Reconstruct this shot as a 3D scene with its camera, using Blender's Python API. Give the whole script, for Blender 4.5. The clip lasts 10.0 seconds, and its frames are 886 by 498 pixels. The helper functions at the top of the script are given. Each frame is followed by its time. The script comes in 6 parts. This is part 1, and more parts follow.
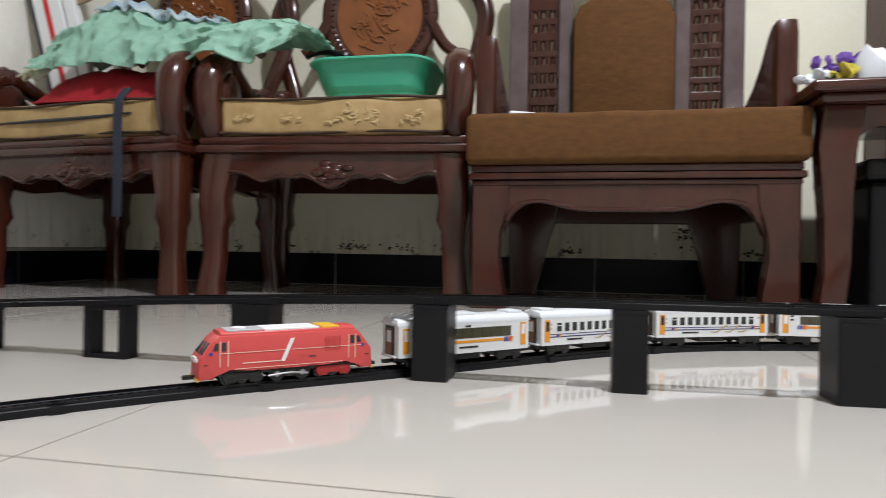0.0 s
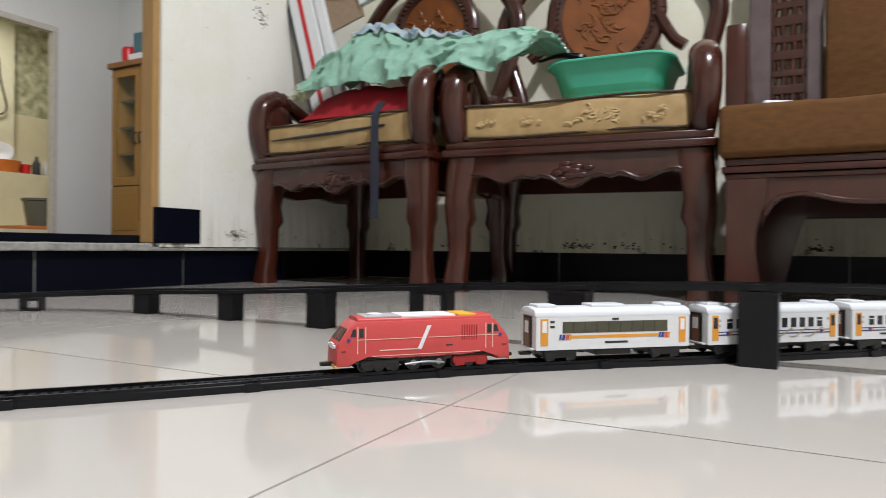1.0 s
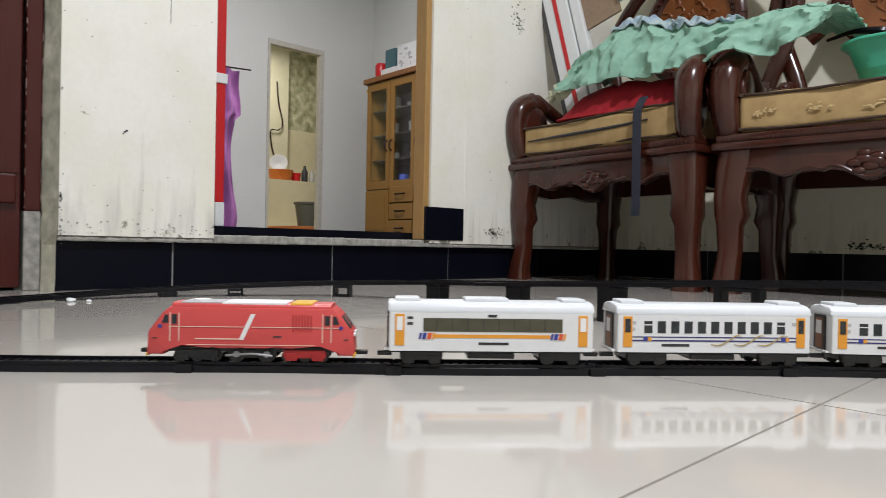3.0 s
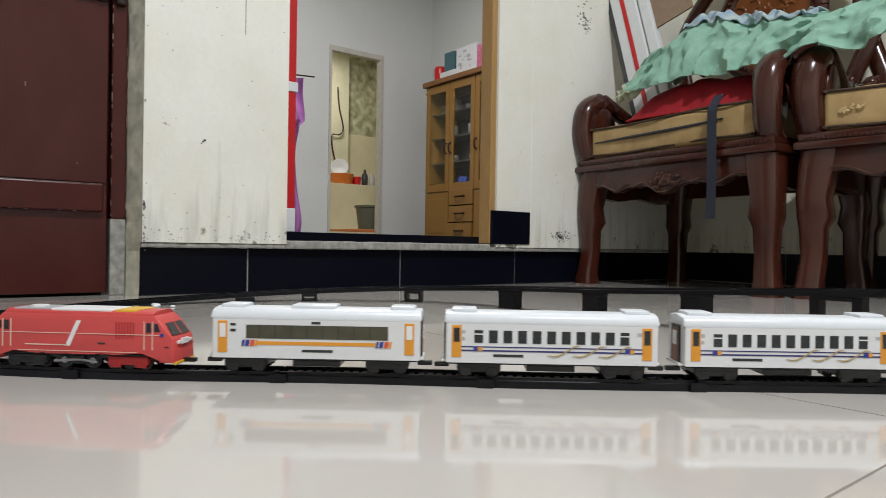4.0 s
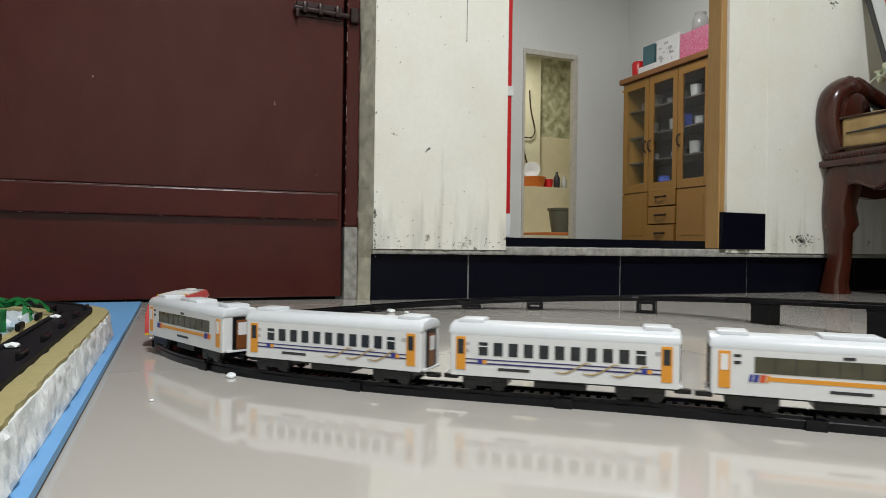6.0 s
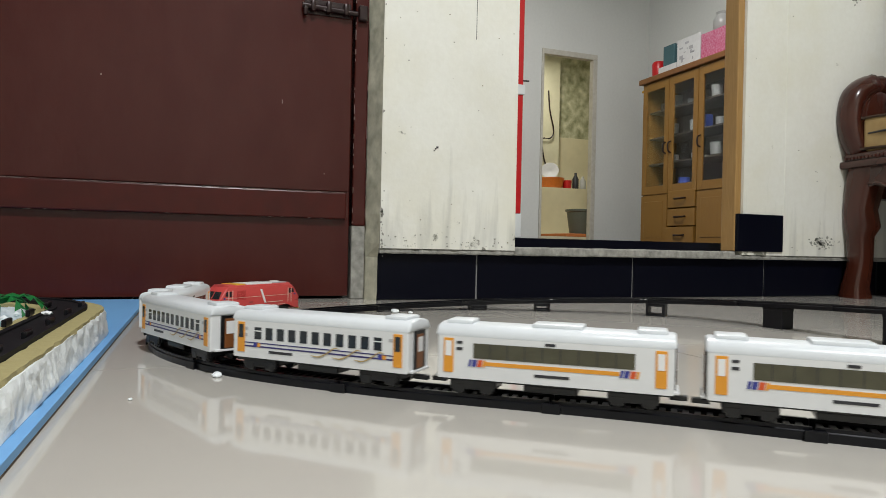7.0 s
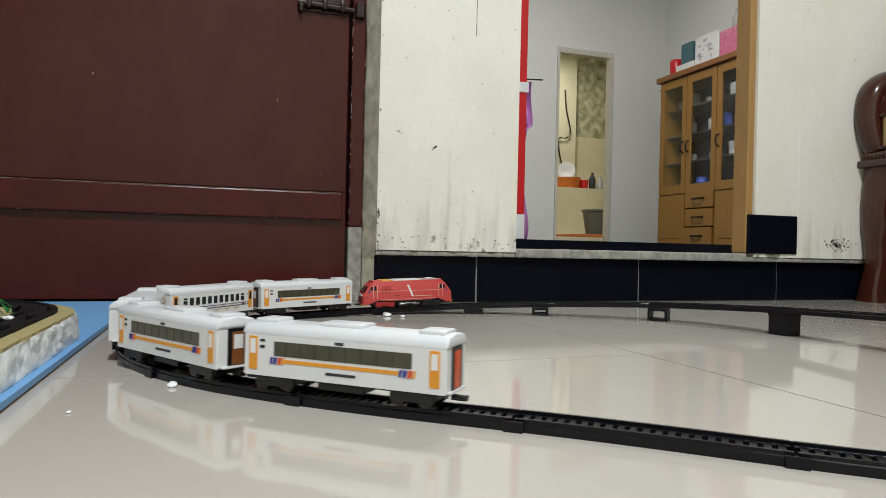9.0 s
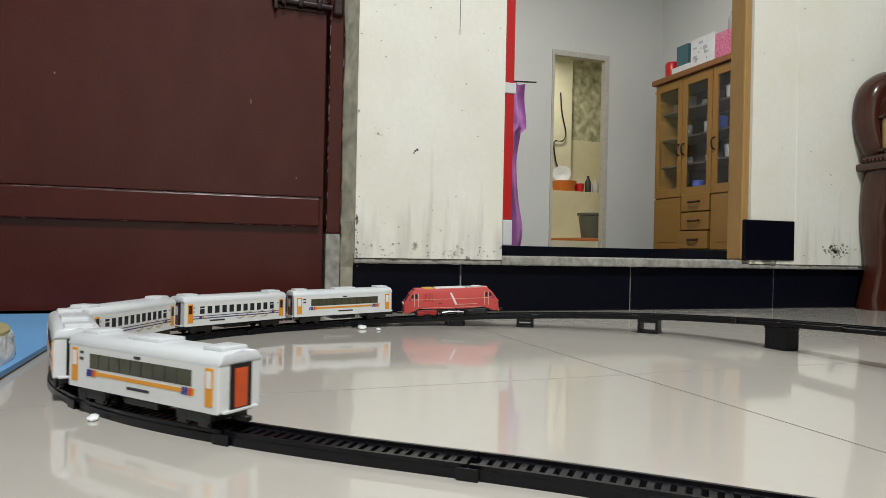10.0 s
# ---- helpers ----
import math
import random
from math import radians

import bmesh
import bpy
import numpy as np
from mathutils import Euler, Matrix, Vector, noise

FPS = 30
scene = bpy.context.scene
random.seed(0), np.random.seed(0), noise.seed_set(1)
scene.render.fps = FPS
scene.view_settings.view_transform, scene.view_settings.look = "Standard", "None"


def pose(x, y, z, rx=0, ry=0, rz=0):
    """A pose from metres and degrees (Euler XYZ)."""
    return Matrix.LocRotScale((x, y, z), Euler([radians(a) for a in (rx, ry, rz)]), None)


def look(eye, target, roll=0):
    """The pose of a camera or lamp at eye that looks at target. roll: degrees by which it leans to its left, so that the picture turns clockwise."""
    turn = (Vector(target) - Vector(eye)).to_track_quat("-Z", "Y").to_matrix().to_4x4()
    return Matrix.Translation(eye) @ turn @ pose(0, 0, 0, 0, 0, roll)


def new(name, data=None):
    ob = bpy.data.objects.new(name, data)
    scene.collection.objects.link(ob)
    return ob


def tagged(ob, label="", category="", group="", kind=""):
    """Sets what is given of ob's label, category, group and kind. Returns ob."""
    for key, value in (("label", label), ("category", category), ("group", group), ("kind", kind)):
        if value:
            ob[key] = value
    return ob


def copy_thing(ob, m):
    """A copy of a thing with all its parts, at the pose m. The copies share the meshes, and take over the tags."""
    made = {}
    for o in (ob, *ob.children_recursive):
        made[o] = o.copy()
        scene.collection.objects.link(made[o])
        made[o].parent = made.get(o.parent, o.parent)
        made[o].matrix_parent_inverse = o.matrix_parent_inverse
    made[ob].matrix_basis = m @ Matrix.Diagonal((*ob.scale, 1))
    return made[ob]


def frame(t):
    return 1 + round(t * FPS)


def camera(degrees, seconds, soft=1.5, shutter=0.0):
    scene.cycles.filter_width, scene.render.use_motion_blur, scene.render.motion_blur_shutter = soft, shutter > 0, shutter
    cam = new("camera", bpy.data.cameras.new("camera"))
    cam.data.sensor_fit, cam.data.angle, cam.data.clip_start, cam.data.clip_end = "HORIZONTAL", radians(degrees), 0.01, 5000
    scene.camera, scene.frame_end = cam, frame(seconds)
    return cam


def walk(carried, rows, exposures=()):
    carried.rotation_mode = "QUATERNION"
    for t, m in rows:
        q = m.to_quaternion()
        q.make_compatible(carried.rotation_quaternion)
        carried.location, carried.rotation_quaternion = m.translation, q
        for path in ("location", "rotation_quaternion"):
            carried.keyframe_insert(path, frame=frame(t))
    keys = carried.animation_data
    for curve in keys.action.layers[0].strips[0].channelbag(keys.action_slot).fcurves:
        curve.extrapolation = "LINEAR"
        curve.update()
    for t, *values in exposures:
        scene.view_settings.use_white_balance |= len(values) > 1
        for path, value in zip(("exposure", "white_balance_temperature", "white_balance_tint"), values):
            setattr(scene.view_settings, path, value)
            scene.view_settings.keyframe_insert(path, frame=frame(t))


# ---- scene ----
cam = camera(67.4, 10.0, soft=0.6, shutter=0.4)
PATH = [
    (0, (0.024, 0.149, 0.133), (-0.424, 2.098, 0.122), 0.9),
    (0.5, (-0.043, 0.105, 0.119), (-0.727, 1.985, 0.109), 0.8),
    (1, (-0.096, 0.057, 0.115), (-1.044, 1.818, 0.11), 0.6),
    (1.5, (-0.107, 0.036, 0.108), (-1.249, 1.678, 0.105), 0.8),
    (2, (-0.134, -0.004, 0.104), (-1.421, 1.527, 0.096), 0.7),
    (2.5, (-0.15, -0.011, 0.102), (-1.542, 1.424, 0.091), 1.0),
    (4, (-0.187, -0.031, 0.111), (-1.767, 1.196, 0.101), 0.9),
    (4.5, (-0.199, -0.039, 0.111), (-1.836, 1.11, 0.103), 0.9),
    (5, (-0.228, -0.056, 0.115), (-1.955, 0.954, 0.111), 0.8),
    (5.5, (-0.258, -0.08, 0.118), (-2.075, 0.756, 0.113), 0.4),
    (7, (-0.273, -0.044, 0.116), (-2.149, 0.648, 0.107), 1.2),
    (7.5, (-0.283, -0.038, 0.12), (-2.168, 0.63, 0.118), 1.1),
    (8, (-0.294, -0.028, 0.118), (-2.184, 0.629, 0.11), 1.1),
    (8.5, (-0.288, -0.009, 0.124), (-2.18, 0.637, 0.111), 1.4),
    (9, (-0.29, 0.007, 0.12), (-2.185, 0.646, 0.11), 1.3),
    (9.5, (-0.32, 0.031, 0.128), (-2.217, 0.664, 0.132), 1.2),
    (10, (-0.337, 0.055, 0.129), (-2.23, 0.701, 0.129), 1.2),
]
walk(cam, [(t, look(eye, target, roll)) for t, eye, target, roll in PATH],
     exposures=[(0.0, -0.06, 6300, 15), (2.0, -0.03, 6320, 16), (4.0, -0.28, 6340, 13), (5.5, -0.28, 6400, 11), (7.5, -0.24, 6500, 10), (10.0, -0.22, 6500, 10)])

# ---- light ----
world = bpy.data.worlds.new("world")
scene.world = world
world.use_nodes = True
world.node_tree.nodes["Background"].inputs[0].default_value = (0.62, 0.68, 0.75, 1)
world.node_tree.nodes["Background"].inputs[1].default_value = 0.15


def lamp(name, place, size, watts, colour, size_y=None):
    data = bpy.data.lights.new(name, "AREA")
    data.energy, data.color = watts, colour
    data.shape, data.size, data.size_y = "RECTANGLE", size, size_y or size
    ob = new(name, data)
    ob.matrix_world = look(place, (place[0], place[1], 0))
    return ob


lamp("ceiling_lamp_light", (0.62, 0.14, 2.75), 0.16, 112, (0.96, 0.985, 1.0), 0.16)
lamp("inner_room_light", (-3.6, 2.0, 3.1), 0.9, 108, (1.0, 0.99, 0.96), 0.9)
lamp("bathroom_light", (-7.0, 3.6, 2.5), 0.4, 25, (1.0, 0.97, 0.84))


# ---- materials ----
def material(name, colour, rough=0.5, metal=0.0, vary=0.12, grain=60.0, big=6.0, bump=0.0, dark=None, stain=0.0, spec=0.5, coat=0.0, stretch=None):
    """A principled surface with variation at two scales: grain and larger blotches."""
    m = bpy.data.materials.new(name)
    m.use_nodes = True
    nodes, links = m.node_tree.nodes, m.node_tree.links
    bsdf = nodes["Principled BSDF"]
    bsdf.inputs["Roughness"].default_value = rough
    bsdf.inputs["Metallic"].default_value = metal
    bsdf.inputs["Specular IOR Level"].default_value = spec
    bsdf.inputs["Coat Weight"].default_value = coat
    bsdf.inputs["Coat Roughness"].default_value = 0.08
    coords = nodes.new("ShaderNodeTexCoord")
    source = coords.outputs["Object"]
    if stretch:
        mapping = nodes.new("ShaderNodeMapping")
        mapping.inputs["Scale"].default_value = stretch
        links.new(source, mapping.inputs["Vector"])
        source = mapping.outputs["Vector"]
    fine, blotch = nodes.new("ShaderNodeTexNoise"), nodes.new("ShaderNodeTexNoise")
    for node, scale in ((fine, grain), (blotch, big)):
        node.inputs["Scale"].default_value = scale
        node.inputs["Detail"].default_value = 5.0
        links.new(source, node.inputs["Vector"])
    dark = dark or tuple(c * 0.55 for c in colour)
    first = nodes.new("ShaderNodeMix")
    first.data_type = "RGBA"
    first.inputs[6].default_value = (*colour, 1)
    first.inputs[7].default_value = (*dark, 1)
    amount = nodes.new("ShaderNodeMapRange")
    amount.inputs["From Min"].default_value, amount.inputs["From Max"].default_value = 0.3, 0.75
    amount.inputs["To Min"].default_value, amount.inputs["To Max"].default_value = 0.0, vary * 2
    links.new(fine.outputs["Fac"], amount.inputs["Value"])
    links.new(amount.outputs["Result"], first.inputs[0])
    second = nodes.new("ShaderNodeMix")
    second.data_type = "RGBA"
    ramp = nodes.new("ShaderNodeMapRange")
    ramp.inputs["From Min"].default_value, ramp.inputs["From Max"].default_value = 0.5, 0.78
    ramp.inputs["To Min"].default_value, ramp.inputs["To Max"].default_value = 0.0, max(stain, vary)
    links.new(blotch.outputs["Fac"], ramp.inputs["Value"])
    links.new(ramp.outputs["Result"], second.inputs[0])
    links.new(first.outputs[2], second.inputs[6])
    second.inputs[7].default_value = (*dark, 1)
    links.new(second.outputs[2], bsdf.inputs["Base Color"])
    if bump:
        b = nodes.new("ShaderNodeBump")
        b.inputs["Strength"].default_value = bump
        b.inputs["Distance"].default_value = 0.002
        links.new(fine.outputs["Fac"], b.inputs["Height"])
        links.new(b.outputs["Normal"], bsdf.inputs["Normal"])
    return m


def stained_plaster(name, colour, grime, mould, low, reach):
    """Old painted plaster: dirty streaks, with more mould spots within `reach` metres above the height `low`."""
    m = material(name, colour, 0.75, vary=0.05, grain=90, big=3.0, bump=0.25, dark=grime, stain=0.25)
    nodes, links = m.node_tree.nodes, m.node_tree.links
    bsdf = nodes["Principled BSDF"]
    old = bsdf.inputs["Base Color"].links[0].from_socket
    coords = nodes.new("ShaderNodeTexCoord")
    split = nodes.new("ShaderNodeSeparateXYZ")
    links.new(coords.outputs["Object"], split.inputs[0])
    height = nodes.new("ShaderNodeMapRange")
    height.inputs["From Min"].default_value, height.inputs["From Max"].default_value = low, low + reach
    height.inputs["To Min"].default_value, height.inputs["To Max"].default_value = 0.13, 0.0
    links.new(split.outputs["Z"], height.inputs["Value"])
    spots = nodes.new("ShaderNodeTexNoise")
    spots.inputs["Scale"].default_value, spots.inputs["Detail"].default_value = 22.0, 8.0
    spots.inputs["Roughness"].default_value = 0.62
    links.new(coords.outputs["Object"], spots.inputs["Vector"])
    total = nodes.new("ShaderNodeMath")
    total.operation = "ADD"
    links.new(spots.outputs["Fac"], total.inputs[0])
    links.new(height.outputs["Result"], total.inputs[1])
    cut = nodes.new("ShaderNodeMapRange")
    cut.inputs["From Min"].default_value, cut.inputs["From Max"].default_value = 0.70, 0.76
    links.new(total.outputs[0], cut.inputs["Value"])
    soft = nodes.new("ShaderNodeMath")
    soft.operation = "MULTIPLY"
    soft.inputs[1].default_value = 0.8
    links.new(cut.outputs["Result"], soft.inputs[0])
    # grey rain-like streaks that start low on the wall, and wide yellowed patches
    stretch = nodes.new("ShaderNodeMapping")
    stretch.inputs["Scale"].default_value = (45, 45, 5)
    links.new(coords.outputs["Object"], stretch.inputs["Vector"])
    streaks = nodes.new("ShaderNodeTexNoise")
    streaks.inputs["Scale"].default_value, streaks.inputs["Detail"].default_value = 1.0, 6.0
    links.new(stretch.outputs["Vector"], streaks.inputs["Vector"])
    reach_up = nodes.new("ShaderNodeMapRange")
    reach_up.inputs["From Min"].default_value, reach_up.inputs["From Max"].default_value = low + 0.02, low + reach * 2.2
    reach_up.inputs["To Min"].default_value, reach_up.inputs["To Max"].default_value = 0.17, -0.16
    links.new(split.outputs["Z"], reach_up.inputs["Value"])
    sum_streak = nodes.new("ShaderNodeMath")
    sum_streak.operation = "ADD"
    links.new(streaks.outputs["Fac"], sum_streak.inputs[0])
    links.new(reach_up.outputs["Result"], sum_streak.inputs[1])
    streak_cut = nodes.new("ShaderNodeMapRange")
    streak_cut.inputs["From Min"].default_value, streak_cut.inputs["From Max"].default_value = 0.60, 0.82
    streak_cut.inputs["To Max"].default_value = 0.38
    links.new(sum_streak.outputs[0], streak_cut.inputs["Value"])
    patches = nodes.new("ShaderNodeTexNoise")
    patches.inputs["Scale"].default_value, patches.inputs["Detail"].default_value = 5.5, 6.0
    links.new(coords.outputs["Object"], patches.inputs["Vector"])
    patch_cut = nodes.new("ShaderNodeMapRange")
    patch_cut.inputs["From Min"].default_value, patch_cut.inputs["From Max"].default_value = 0.45, 0.72
    patch_cut.inputs["To Max"].default_value = 0.45
    links.new(patches.outputs["Fac"], patch_cut.inputs["Value"])
    for fac, tint in ((patch_cut, tuple(c * k for c, k in zip(colour, (0.88, 0.84, 0.70)))), (streak_cut, tuple(c * 0.45 for c in colour))):
        layer = nodes.new("ShaderNodeMix")
        layer.data_type = "RGBA"
        links.new(fac.outputs["Result"], layer.inputs[0])
        links.new(old, layer.inputs[6])
        layer.inputs[7].default_value = (*tint, 1)
        old = layer.outputs[2]
    mix = nodes.new("ShaderNodeMix")
    mix.data_type = "RGBA"
    links.new(soft.outputs[0], mix.inputs[0])
    links.new(old, mix.inputs[6])
    mix.inputs[7].default_value = (*mould, 1)
    links.new(mix.outputs[2], bsdf.inputs["Base Color"])
    return m


def glass(name, tint):
    m = bpy.data.materials.new(name)
    m.use_nodes = True
    b = m.node_tree.nodes["Principled BSDF"]
    b.inputs["Base Color"].default_value = (*tint, 1)
    b.inputs["Roughness"].default_value = 0.04
    b.inputs["Transmission Weight"].default_value = 1.0
    b.inputs["IOR"].default_value = 1.3
    return m


plaster = stained_plaster("old_cream_plaster", (0.83, 0.825, 0.765), (0.50, 0.47, 0.38), (0.09, 0.09, 0.06), 0.11, 0.12)
back_plaster = stained_plaster("old_back_plaster", (0.81, 0.79, 0.65), (0.48, 0.46, 0.34), (0.07, 0.07, 0.035), 0.10, 0.10)
mouldy = material("mouldy_bathroom_wall", (0.66, 0.64, 0.46), 0.7, vary=0.42, grain=11, big=5.0, bump=0.2, dark=(0.11, 0.12, 0.035), stain=1.0)
inner_paint = material("pale_grey_white_paint", (0.66, 0.67, 0.645), 0.7, vary=0.05, grain=40, big=1.5, bump=0.1, stain=0.12)
ceiling_paint = material("ceiling_paint", (0.78, 0.78, 0.76), 0.8, vary=0.05)
floor_tile = material("polished_cream_tile", (0.470, 0.447, 0.410), 0.065, vary=0.05, grain=25, big=2.0, dark=(0.41, 0.385, 0.35), spec=0.6)
grout = material("dark_grout", (0.235, 0.205, 0.175), 0.8)
black_tile = material("glossy_black_tile", (0.0032, 0.0036, 0.0085), 0.28, vary=0.1, grain=120, big=20, dark=(0.008, 0.009, 0.014), spec=0.11)
tile_joint = material("grey_tile_joint", (0.32, 0.32, 0.31), 0.8, vary=0.3, grain=150)
cement = material("rough_cement", (0.38, 0.37, 0.335), 0.85, vary=0.35, grain=70, big=12, bump=0.7, dark=(0.1, 0.1, 0.09), stain=0.5)
door_red = material("dark_maroon_door_paint", (0.062, 0.0115, 0.0090), 0.24, spec=0.32, vary=0.34, grain=15, big=4.0, bump=0.75, dark=(0.044, 0.0032, 0.0022), stain=0.80, stretch=(1, 1, 0.5))
rail_red = material("maroon_rail_paint", (0.066, 0.0085, 0.0062), 0.30, spec=0.28, vary=0.25, grain=30, big=6, bump=0.12, dark=(0.03, 0.006, 0.005), stain=0.3)
# pale primer of the chips, also the painted highlight on the door rail
worn_and_lit_edge = material("primer_and_highlight_edge", (0.26, 0.17, 0.15), 0.7, vary=0.5, grain=200)
iron = material("dark_painted_iron", (0.02, 0.006, 0.006), 0.35, metal=0.2, vary=0.3, bump=0.3)
frame_white = material("white_gloss_frame_paint", (0.70, 0.72, 0.73), 0.35, vary=0.06)
frame_red = material("bright_red_paint", (0.52, 0.008, 0.012), 0.35, vary=0.08)
pine = material("varnished_yellow_wood", (0.42, 0.25, 0.09), 0.4, vary=0.22, grain=40, big=5, bump=0.1, stretch=(6, 6, 0.6), dark=(0.26, 0.13, 0.035))
cabinet_wood = material("golden_cabinet_wood", (0.265, 0.135, 0.028), 0.35, vary=0.2, grain=30, big=4, stretch=(5, 5, 0.5), dark=(0.22, 0.10, 0.02))
cabinet_top_wood = material("brown_cabinet_cornice", (0.24, 0.10, 0.03), 0.4, vary=0.2, grain=30)
teak = material("dark_stained_teak", (0.058, 0.0135, 0.0072), 0.22, spec=0.42, vary=0.3, grain=22, big=5, bump=0.12, dark=(0.018, 0.0055, 0.004), stain=0.35, coat=0.3, stretch=(1.0, 1.0, 0.4))
teak_warm = material("worn_reddish_teak", (0.064, 0.0148, 0.0074), 0.26, spec=0.42, vary=0.3, grain=22, big=5, bump=0.12, dark=(0.03, 0.010, 0.006), stain=0.3, coat=0.3, stretch=(1.0, 1.0, 0.4))
# same teak, its grey-violet sheen put into the base colour
teak_sheen = material("teak_with_painted_sheen", (0.125, 0.088, 0.090), 0.30, vary=0.25, grain=22, big=5, bump=0.1, dark=(0.035, 0.018, 0.016), coat=0.3)
medallion_wood = material("orange_carved_wood", (0.25, 0.080, 0.020), 0.33, vary=0.3, grain=18, big=7, bump=0.2, dark=(0.12, 0.035, 0.010), coat=0.3)
gold_fabric = material("gold_patterned_fabric", (0.44, 0.305, 0.135), 0.62, vary=0.30, grain=26, big=9, bump=0.6, dark=(0.24, 0.140, 0.045), stain=0.3)
gold_motif = material("pale_gold_brocade", (0.55, 0.41, 0.20), 0.55, vary=0.2, grain=60, bump=0.3)
piping = material("dark_piping", (0.045, 0.022, 0.010), 0.7)
brown_velvet = material("brown_velvet", (0.122, 0.056, 0.018), 0.9, spec=0.2, vary=0.3, grain=40, big=4, bump=0.35, dark=(0.066, 0.031, 0.012), stretch=(1, 1, 2.5))
green_cloth = material("crumpled_mint_cloth", (0.27, 0.47, 0.365), 0.85, vary=0.22, grain=70, big=14, bump=0.6, dark=(0.15, 0.31, 0.235))
flower_cloth = material("floral_border_cloth", (0.45, 0.54, 0.50), 0.85, vary=0.3, grain=45, big=26, dark=(0.10, 0.20, 0.42), stain=0.6)
cream_cloth = material("cream_cloth_corner", (0.48, 0.50, 0.36), 0.85, vary=0.3, grain=60, dark=(0.3, 0.32, 0.2))
red_cloth = material("deep_red_cloth", (0.36, 0.004, 0.012), 0.75, vary=0.2, grain=12, big=6, bump=0.4, dark=(0.13, 0.003, 0.008))
strap_cloth = material("navy_strap_webbing", (0.018, 0.022, 0.038), 0.8, vary=0.2, grain=150, bump=0.4)
basin_green = material("mint_plastic", (0.055, 0.42, 0.275), 0.32, vary=0.05)
black_plastic = material("satin_black_plastic", (0.0030, 0.0032, 0.0050), 0.30, vary=0.3, grain=80, dark=(0.006, 0.006, 0.008), spec=0.26)
pillar_plastic = material("matt_black_pillar_plastic", (0.0045, 0.0045, 0.0065), 0.4, spec=0.25, vary=0.2, grain=100, dark=(0.010, 0.010, 0.012))
road_black = material("dull_black_road_plastic", (0.006, 0.006, 0.008), 0.62, spec=0.12, vary=0.3, grain=90, dark=(0.016, 0.016, 0.018))
wheel_black = material("wheel_black_plastic", (0.0035, 0.0035, 0.0042), 0.35, vary=0.2)
loco_red = material("toy_red_plastic", (0.54, 0.062, 0.058), 0.42, vary=0.06, grain=150)
car_white = material("toy_white_plastic", (0.70, 0.71, 0.715), 0.36, vary=0.05, grain=120)
car_roof = material("toy_roof_white_plastic", (0.66, 0.69, 0.72), 0.32, vary=0.05, grain=120)
car_orange = material("toy_orange_sticker", (0.72, 0.30, 0.025), 0.4, vary=0.08)
sticker_white = material("white_sticker", (0.76, 0.76, 0.76), 0.4, vary=0.03)
sticker_yellow = material("yellow_sticker", (0.72, 0.42, 0.03), 0.4, vary=0.05)
sticker_cream = material("thin_cream_line", (0.72, 0.55, 0.45), 0.4)
sticker_navy = material("navy_line_sticker", (0.035, 0.03, 0.14), 0.4)
sticker_dark = material("dark_print", (0.025, 0.025, 0.03), 0.45)
sticker_blue = material("blue_print", (0.03, 0.04, 0.25), 0.45)
sticker_gold = material("gold_swash_print", (0.42, 0.30, 0.12), 0.4)
sticker_grey = material("grey_print", (0.42, 0.42, 0.44), 0.45)
olive_glass = material("olive_tinted_window", (0.055, 0.052, 0.030), 0.18, vary=0.3, grain=60, dark=(0.09, 0.085, 0.05))
dark_glass = material("dark_tinted_window", (0.018, 0.022, 0.025), 0.15, vary=0.2)
brown_door = material("brown_end_door", (0.22, 0.075, 0.02), 0.4, vary=0.2)
tail_red = material("red_tail_door", (0.62, 0.085, 0.015), 0.35, vary=0.1)
bogie_red = material("red_bogie_plastic", (0.33, 0.012, 0.012), 0.4, vary=0.15)
steel = material("dull_steel", (0.35, 0.35, 0.36), 0.35, metal=0.9)
blue_board = material("sky_blue_foam_board", (0.15, 0.36, 0.66), 0.55, vary=0.08, grain=90, dark=(0.12, 0.29, 0.55))
board_edge = material("brown_board_edge", (0.14, 0.10, 0.075), 0.8, vary=0.3)
foam_white = material("torn_white_foam", (0.84, 0.87, 0.88), 0.38, vary=0.15, grain=120, big=40, bump=0.8, dark=(0.60, 0.68, 0.76))
khaki = material("khaki_painted_foam", (0.36, 0.31, 0.145), 0.75, vary=0.15, grain=150, big=20, bump=0.5, dark=(0.26, 0.22, 0.10))
pond_black = material("black_pond_base", (0.014, 0.016, 0.018), 0.35, vary=0.2)
leaf_green = material("green_plastic_leaf", (0.012, 0.26, 0.06), 0.5, vary=0.2)
purple_cloth = material("purple_curtain", (0.42, 0.16, 0.42), 0.7, vary=0.2, grain=20, big=8, bump=0.2, dark=(0.18, 0.06, 0.21))
bath_plaster = material("cream_bathroom_paint", (0.66, 0.63, 0.47), 0.6, vary=0.15, grain=12, big=2.0, dark=(0.45, 0.42, 0.27), stain=0.3)
bath_tile = material("cream_bathroom_tile", (0.66, 0.60, 0.42), 0.3, vary=0.08, grain=10)
orange_plastic = material("orange_plastic", (0.60, 0.16, 0.02), 0.4, vary=0.15)
red_plastic = material("red_plastic", (0.55, 0.012, 0.015), 0.35, vary=0.1)
grey_plastic = material("grey_green_bucket_plastic", (0.10, 0.115, 0.095), 0.45, vary=0.1)
terracotta = material("orange_mat", (0.42, 0.13, 0.03), 0.7, vary=0.2)
pink_card = material("pink_patterned_carton", (0.50, 0.035, 0.14), 0.6, vary=0.35, grain=60, dark=(0.68, 0.4, 0.5))
white_card = material("printed_white_carton", (0.70, 0.70, 0.70), 0.6, vary=0.12, grain=30)
